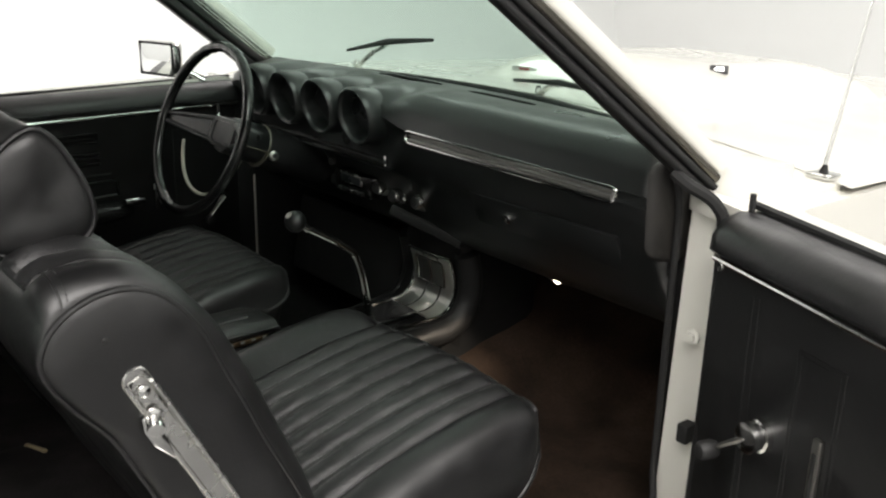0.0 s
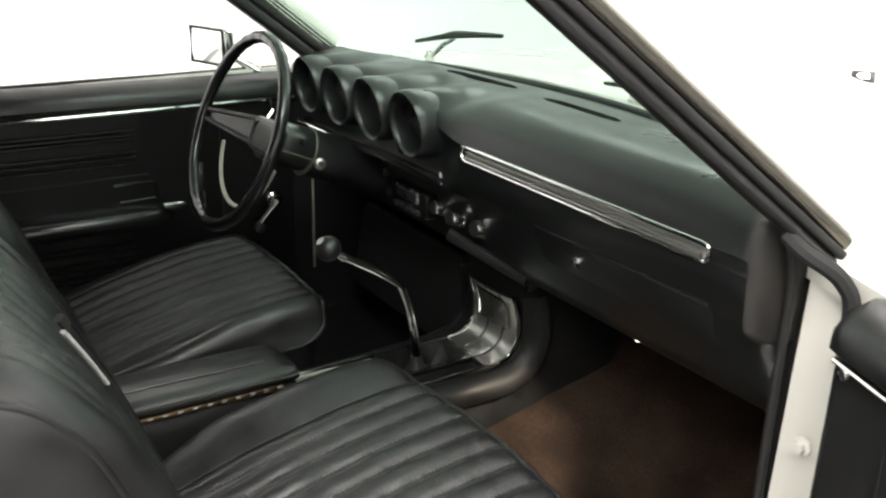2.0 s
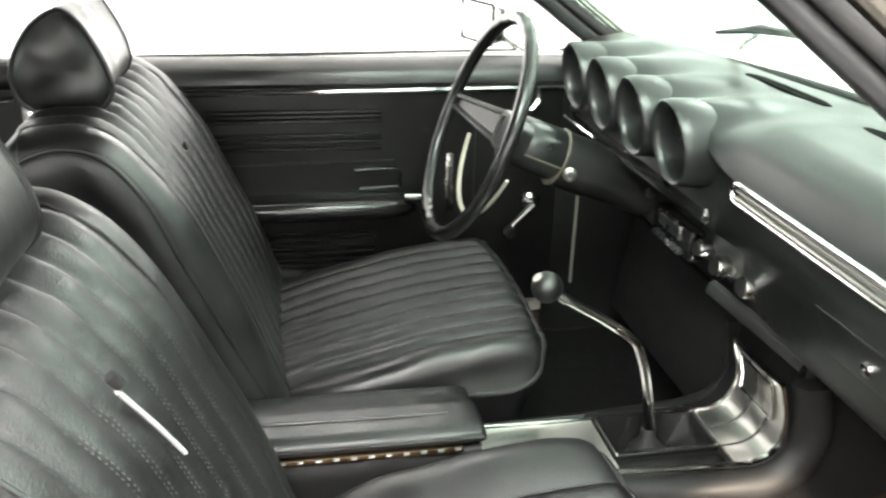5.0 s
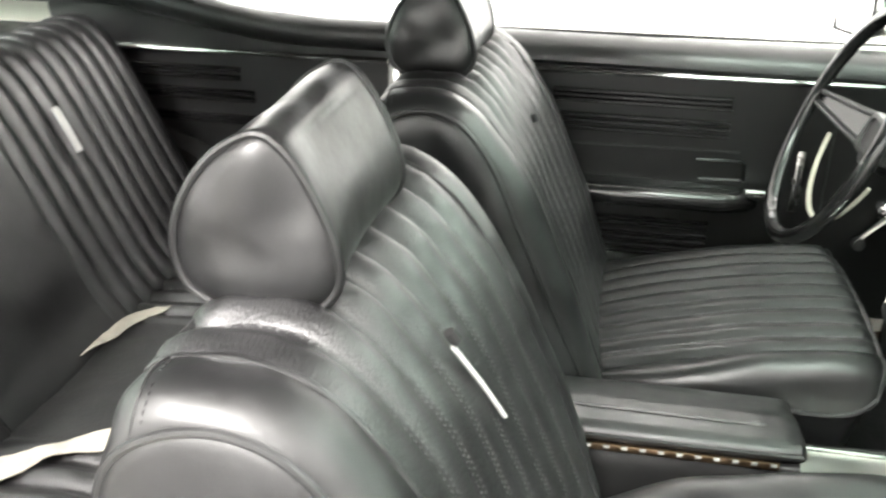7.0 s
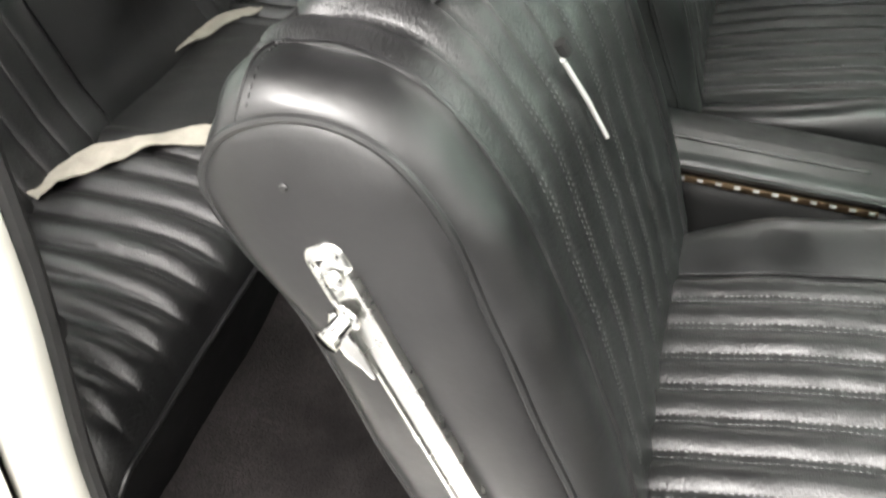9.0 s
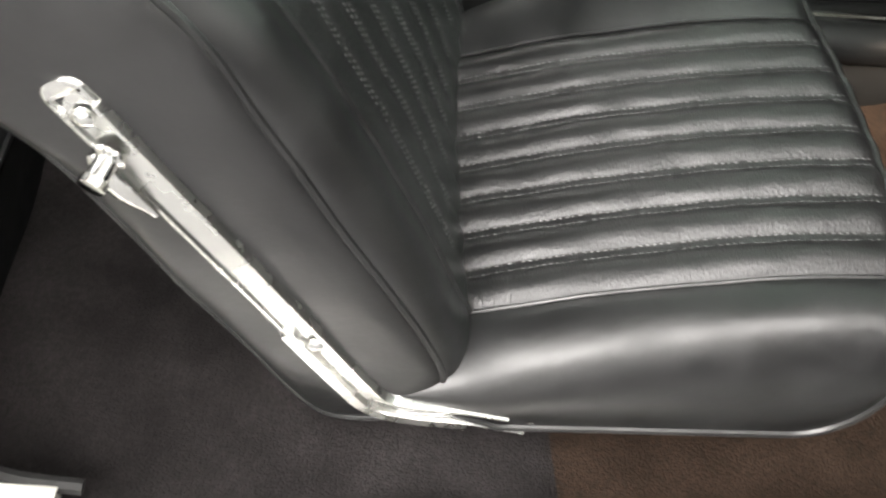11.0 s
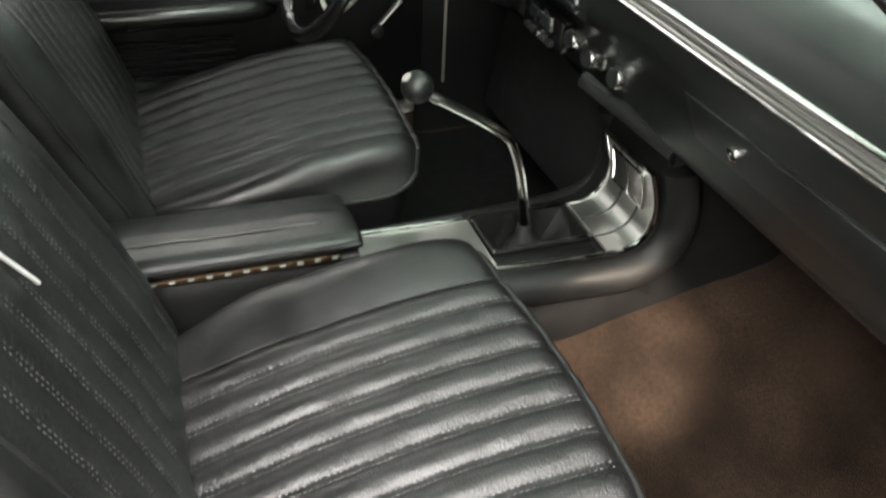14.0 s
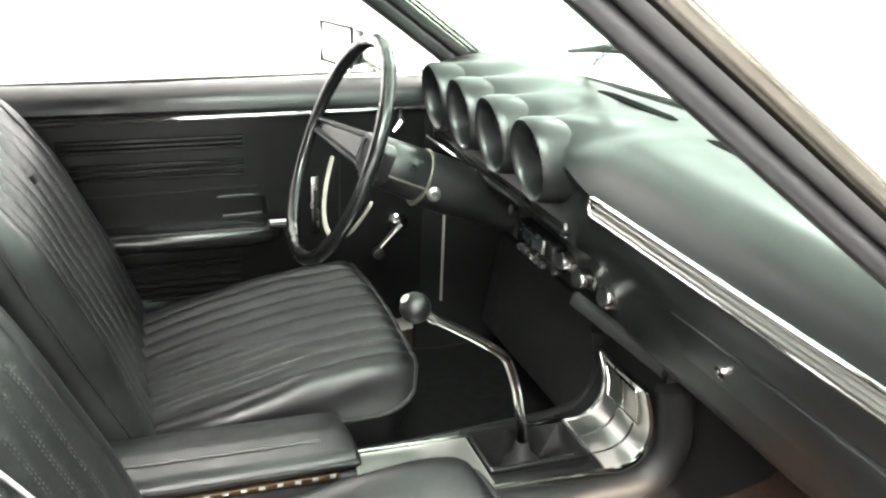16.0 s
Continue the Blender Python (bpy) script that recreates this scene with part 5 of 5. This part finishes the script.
    for side in (-1, 1):
        a = [at(side * (half + (W - half) * q / 12), last - 3) for q in range(13)]
        put("shoulder_seam", *tube(a, 0.0018, 6), SMOOTH_VINYL, seat)
    lines = [[at(-half + 2 * half * i / count + off, j, 0.012) for j in range(4, last)] for i in range(1, count) for off in (-0.0042, 0.0042)]
    put("backrest_stitching", *stitches(lines, (0, 0.8, 0.6)), DARK_THREAD, seat, "fine dark grey stitching")["kind"] = "stuff"
    put("shoulder_stitching", *stitches(seams, (0, -0.2, 1)), SMOOTH_VINYL, seat)["kind"] = "stuff"


def headrest(seat, cx):
    egg = [(-0.872, 1.085), (-0.905, 1.068), (-0.932, 1.035), (-0.946, 0.995), (-0.940, 0.955), (-0.912, 0.934), (-0.870, 0.928), (-0.828, 0.938), (-0.808, 0.964), (-0.812, 1.000), (-0.828, 1.038), (-0.848, 1.070)]
    loop = [(p.x, p.y) for p in smooth_path([(y, z, 0) for y, z in egg], 5, True)]
    c = Vector((-0.876, 1.000))
    rows = []
    ends = [(0.1335, 0.04), (0.1335, 0.15), (0.1332, 0.3), (0.1325, 0.45), (0.1315, 0.6), (0.1298, 0.75), (0.127, 0.87), (0.1237, 0.95), (0.120, 1.0), (0.113, 1.012)]
    span = [(-x, k) for x, k in ends] + [(0.113 * q / 7, 1.012 - 0.012 * (1 - (q / 7) ** 2)) for q in range(-6, 7)] + ends[::-1]
    for x, k in span:
        row = []
        for y, z in loop:
            yy, zz = c.x + (y - c.x) * k, c.y + (z - c.y) * k
            n1 = noise.noise((yy * 24 + cx, zz * 24, 0.5))
            if abs(x) > 0.1215:
                row.append((cx + x + 0.0060 * n1 * min(1, (1 - k) * 6) * min(1, k * 4), yy, zz))
            else:
                g = 1 + 0.030 * noise.noise((x * 17 + cx, yy * 15, zz * 15)) * (1 - (x / 0.122) ** 4)
                front = 0.006 * (1 - (x / 0.12) ** 2) if y > -0.85 else 0
                row.append((cx + x, c.x + (yy - c.x) * g - front, c.y + (zz - c.y) * g))
        rows.append(row)
    h = put("headrest", *rings(rows), SMOOTH_VINYL, seat, "rounded black vinyl headrest", 70)
    for side in (-1, 1):
        put("headrest_piping", *tube([(cx + side * 0.122, y, z) for y, z in loop], 0.0040, 8, closed=True), SMOOTH_VINYL, h)
    for x in (-0.05, 0.05):
        put("post", *tube([(cx + x, -0.893, 0.945), (cx + x, -0.888, 0.90)], 0.007, 10), CHROME, h, "chrome post")
    put("post_plate", *tube([(cx - 0.075, -0.912, 0.946), (cx + 0.075, -0.912, 0.946)], 0.006, 8, flat=0.5), CHROME, h, "bright headrest bracket")


def hinge_arm(seat, x, s):
    """Bright folding arm down the backrest's side, ending along the cushion."""
    path = [(-0.850, 0.838), (-0.800, 0.742), (-0.725, 0.596), (-0.665, 0.480), (-0.644, 0.452), (-0.612, 0.440), (-0.560, 0.432), (-0.500, 0.414)]
    line = smooth_path([(y, z, 0) for y, z in path], 6)
    first = line[1] - line[0]
    line = [line[0] + first.normalized() * d for d in (0.0, 0.0012, 0.004, 0.0085, 0.014)] + line[1:]
    n = len(line)

    def strip(u0, u1, crest, i0=0, i1=n, hollow=0.0):
        rows = []
        for i in range(i0, i1):
            p, a, b = line[i], line[max(i - 1, 0)], line[min(i + 1, n - 1)]
            d = (b - a).normalized()
            q = Vector((d.y, -d.x, 0))
            w = (0.28, 0.56, 0.80, 0.94, 1.0)[i] if i < 5 else 1.0
            h = crest - hollow * (i > 3)
            if not hollow:
                sec = [(u0, 0.0), (u1, 0.0), (u1, crest * 0.45), (u1 - 0.0026, crest), (u0 + 0.0026, crest), (u0, crest * 0.45)]
            else:
                sec = [(u0, 0.0), (u1, 0.0), (u1, crest * 0.5), (u1 - 0.0022, crest * 0.9), (u1 - 0.0045, crest), (u1 - 0.0065, crest), (u1 - 0.0085, h), (u0 + 0.0095, h), (u0 + 0.0075, crest), (u0 + 0.005, crest), (u0 + 0.0022, crest * 0.9), (u0, crest * 0.5)]
            rows.append([(x + s * g, p.x + q.x * u * w, p.y + q.y * u * w) for u, g in sec])
        return rings(rows)
    arm = put("hinge_arm", *strip(-0.0180, 0.0180, 0.0085, hollow=0.0025), ARM_STEEL, seat, "long chrome folding arm", 50)
    put("arm_rib", *strip(-0.0176, -0.0095, 0.0125, 6, n - 3), ARM_STEEL, arm, "polished raised edge", 50)
    put("arm_flange", *strip(0.0035, 0.0190, 0.0118, 17, n - 6), ARM_STEEL, arm, "bright rear flange", 50)
    put("latch_pin", *lathe([(0.0, 0), (0.012, 0), (0.012, 0.003), (0.0082, 0.005), (0.0082, 0.020), (0.0105, 0.021), (0.0100, 0.027), (0.0, 0.028)], (x + s * 0.009, -0.826, 0.776), (s, -0.35, -0.25), 18), CHROME, arm, "chrome release pin")
    put("latch_lever", *tube([(x + s * 0.010, -0.838, 0.778), (x + s * 0.013, -0.832, 0.764), (x + s * 0.013, -0.822, 0.742), (x + s * 0.010, -0.806, 0.716)], [0.004, 0.010, 0.0085, 0.002], 10, flat=0.45), CHROME, arm, "slim latch lever")
    for y, z in ((-0.836, 0.810), (-0.700, 0.553)):
        put("screw", *lathe([(0.0, 0), (0.0078, 0), (0.0074, 0.0035), (0.004, 0.0055), (0.0, 0.006)], (x + s * 0.008, y, z), (s, 0, 0), 14), CHROME, arm)
    foot = smooth_path([(x - s * 0.004, -0.628, 0.440), (x - s * 0.006, -0.590, 0.443), (x - s * 0.012, -0.545, 0.434), (x - s * 0.02, -0.50, 0.405)], 5)
    put("hinge_foot", *tube(foot, [0.012, 0.014, 0.016, 0.017] + [0.018] * 8 + [0.016, 0.013, 0.009, 0.004], 12, flat=0.8), CHROME, arm, "rounded chrome hinge foot", 60)


def front_seat(name_label, s):
    seat = thing("front_seat", name_label, "car seat", group="front bucket seats")
    cx = s * 0.40
    if s > 0:
        bucket_cushion(seat, s, 0.430, 0.706, 0.112, -0.144)
    else:
        bucket_cushion(seat, s, 0.378, 0.640, 0.105, -0.135)
    backrest(seat, s)
    headrest(seat, cx)
    part("seat_base", box(cx, -0.40, 0.335, 0.48, 0.40, 0.10, 0.02), PLASTIC, seat, "dark seat base")
    hinge_arm(seat, s * 0.700, s)
    for q in (-0.16, 0.16):
        part("seat_rail", box(cx + q, -0.38, 0.285, 0.03, 0.5, 0.03, 0.006), WORN_CHROME, seat, "metal seat rail")
    return seat


ps = front_seat("black pleated vinyl passenger bucket seat with headrest", 1)
ds = front_seat("black pleated vinyl driver's bucket seat with headrest", -1)
put("belt_guide", *tube([(0.434, -0.7262, 0.865), (0.413, -0.7008, 0.817), (0.394, -0.6783, 0.770)], 0.0044, 8, flat=0.6), PALE, ps, "slim pale belt guide")
put("guide_slot", *tube([(0.441, -0.730, 0.885), (0.437, -0.723, 0.873)], 0.006, 8), RUBBER, ps)
put("guide_slot", *tube([(-0.370, -0.716, 0.858), (-0.367, -0.709, 0.846)], 0.006, 8), RUBBER, ds)
put("side_button", *lathe([(0.0, 0), (0.0035, 0), (0.0025, 0.002), (0.0, 0.003)], (0.703, -0.873, 0.880), (1, 0, 0), 10), PLASTIC, ps)


def bench_cushion(seat, cx, y0, y1, W, z0, half, count, drop, depth, plain):
    """Rear cushion: pleats that roll down over the front edge."""
    def z_at(x, v):
        e = max(0.0, 1 - (1 - v) * (y1 - y0) / 0.11)
        side = max(0.0, 1 - (W - abs(x)) / 0.05)
        z = z0 + 0.014 * (1 - (x / W) ** 2) + 0.020 * math.sin(math.pi * min(1.0, v * 0.9)) - 0.060 * (1 - math.sqrt(max(0.0, 1 - e * e))) - 0.03 * side * side
        z += 0.003 * noise.noise((x * 9, v * 4, 1.7)) + 0.0015 * noise.noise((x * 30, v * 7, 4.1))
        if abs(x) < half and abs(x) > plain:
            z += (pleat(x, half, count, depth) - 0.6 * depth) * min(1.0, (1 - v) / 0.12)
        return z
    vs = [(i / 30) for i in range(31)]
    xs = sorted([x for x in channel_stations(half, count)] + [sg * (half + (W - half) * math.sin(math.pi / 2 * k / 8)) for sg in (-1, 1) for k in range(1, 9)])
    put("cushion_top", *rings([[(cx + x, y0 + (y1 - y0) * v, z_at(x, v)) for x in xs] for v in vs], close=False), VINYL, seat, "pleated black vinyl rear cushion", 180)
    edge = [(cx + x, y1 + 0.001, z_at(x, 1.0)) for x in xs]
    put("cushion_piping", *tube(edge, 0.0042, 8), SMOOTH_VINYL, seat, "raised black piping")
    put("cushion_skirt", *rings([edge, [(x, y - 0.002, z - 0.03) for x, y, z in edge], [(x, y - 0.02, z0 - drop) for x, y, z in edge]], close=False), FELT, seat, "dark cushion face", 60)
    lines = [[(cx - half + 2 * half * i / count + off, y0 + (y1 - y0) * v, z_at(-half + 2 * half * i / count + off, v)) for v in vs[2:-5]] for i in range(count + 1) for off in (-0.0042, 0.0042) if abs(-half + 2 * half * i / count) > plain]
    put("cushion_stitching", *stitches(lines, (0, 0, 1)), DARK_THREAD, seat, "fine grey stitching")["kind"] = "stuff"


def rear_seat():
    seat = thing("rear_seat", "black pleated vinyl rear bench seat", "car seat")
    bench_cushion(seat, 0.0, -1.46, -1.105, 0.70, 0.462, 0.64, 24, 0.20, 0.011, 0.17)
    prof = [(-1.40, 0.45), (-1.44, 0.54), (-1.50, 0.66), (-1.57, 0.80), (-1.615, 0.875), (-1.66, 0.915), (-1.72, 0.915), (-1.76, 0.87), (-1.74, 0.6), (-1.62, 0.42)]
    loop = [(p.x, p.y) for p in smooth_path([(y, z, 0) for y, z in prof], 4, True)]
    nrm = [q.to_2d() for q in outward([Vector((y, z, 0)) for y, z in loop])]

    def ring(x, amp):
        e = 0.035 * max(0, (abs(x) - 0.64) / 0.06) ** 2
        return [(x, y + q.x * (amp - e), z + q.y * (amp - e)) for (y, z), q in zip(loop, nrm)]
    for x0, x1, lab in ((-0.66, -0.16, "pleated black rear backrest panel"), (0.16, 0.66, "pleated black rear backrest panel")):
        cnt = 10
        xs = [x0 + (x1 - x0) * (i + 0.5 - 0.5 * math.cos(math.pi * k / 6)) / cnt for i in range(cnt) for k in range(6)] + [x1]
        rows = []
        for x in xs:
            u = (x - x0) / (x1 - x0) * cnt
            fr = u - math.floor(u)
            rows.append(ring(x, 0.0065 * math.sqrt(max(0, 1 - (2 * fr - 1) ** 2)) - 0.004))
        put("backrest_insert", *rings(rows), VINYL, seat, lab, 60)
    put("backrest_centre", *rings([ring(x, 0.006 * math.cos(x / 0.16 * math.pi / 2)) for x in (-0.16, -0.11, -0.04, 0.04, 0.11, 0.16)]), SMOOTH_VINYL, seat, "smooth black centre panel", 60)
    for s in (-1, 1):
        put("backrest_end", *rings([ring(s * x, 0.004) for x in (0.66, 0.68, 0.70, 0.715)]), SMOOTH_VINYL, seat, "", 60)
    put("belt_guide", *tube([(-0.324, -1.562, 0.822), (-0.314, -1.536, 0.787), (-0.304, -1.512, 0.750)], 0.0075, 8, flat=0.6), PALE, seat, "slim pale belt guide")


rear_seat()

# loose cream lap belts on the rear cushion
def belt(pts, label, wide=0.021):
    b = thing("seat_belt", label, "seat belt", group="rear lap belts")
    path = smooth_path(pts, 6)
    rows = []
    for i, p in enumerate(path):
        a, c = path[max(i - 1, 0)], path[min(i + 1, len(path) - 1)]
        d = (c - a).normalized()
        q = Vector((0.87, 0.5, 0.25 * math.sin(i * 0.37)))
        p = p + Vector((0, 0, 0.006 * noise.noise((i * 0.33, wide * 90, 2.0)) + 0.002 * noise.noise((i * 1.1, 3.0, wide * 70))))
        q = (q - d * q.dot(d)).normalized() * wide
        nn = d.cross(q).normalized() * 0.0012
        rows.append([p - q - nn, p + q - nn, p + q + nn, p - q + nn])
    put("webbing", *rings(rows), WEBBING, b, "worn cream webbing", 60)


belt([(0.36, -1.405, 0.492), (0.32, -1.390, 0.497), (0.270, -1.365, 0.500), (0.226, -1.328, 0.502), (0.192, -1.285, 0.502), (0.170, -1.235, 0.501), (0.15, -1.16, 0.498)], "crumpled cream webbing lap belt lying on the rear seat", 0.020)
belt([(0.02, -1.425, 0.488), (-0.04, -1.412, 0.494), (-0.14, -1.385, 0.497), (-0.24, -1.345, 0.494)], "cream webbing lap belt tucked behind the rear cushion", 0.011)
belt([(0.735, -1.135, 0.88), (0.722, -1.120, 0.865), (0.716, -1.105, 0.835), (0.718, -1.10, 0.80)], "worn cream belt hanging at the door jamb", 0.014)
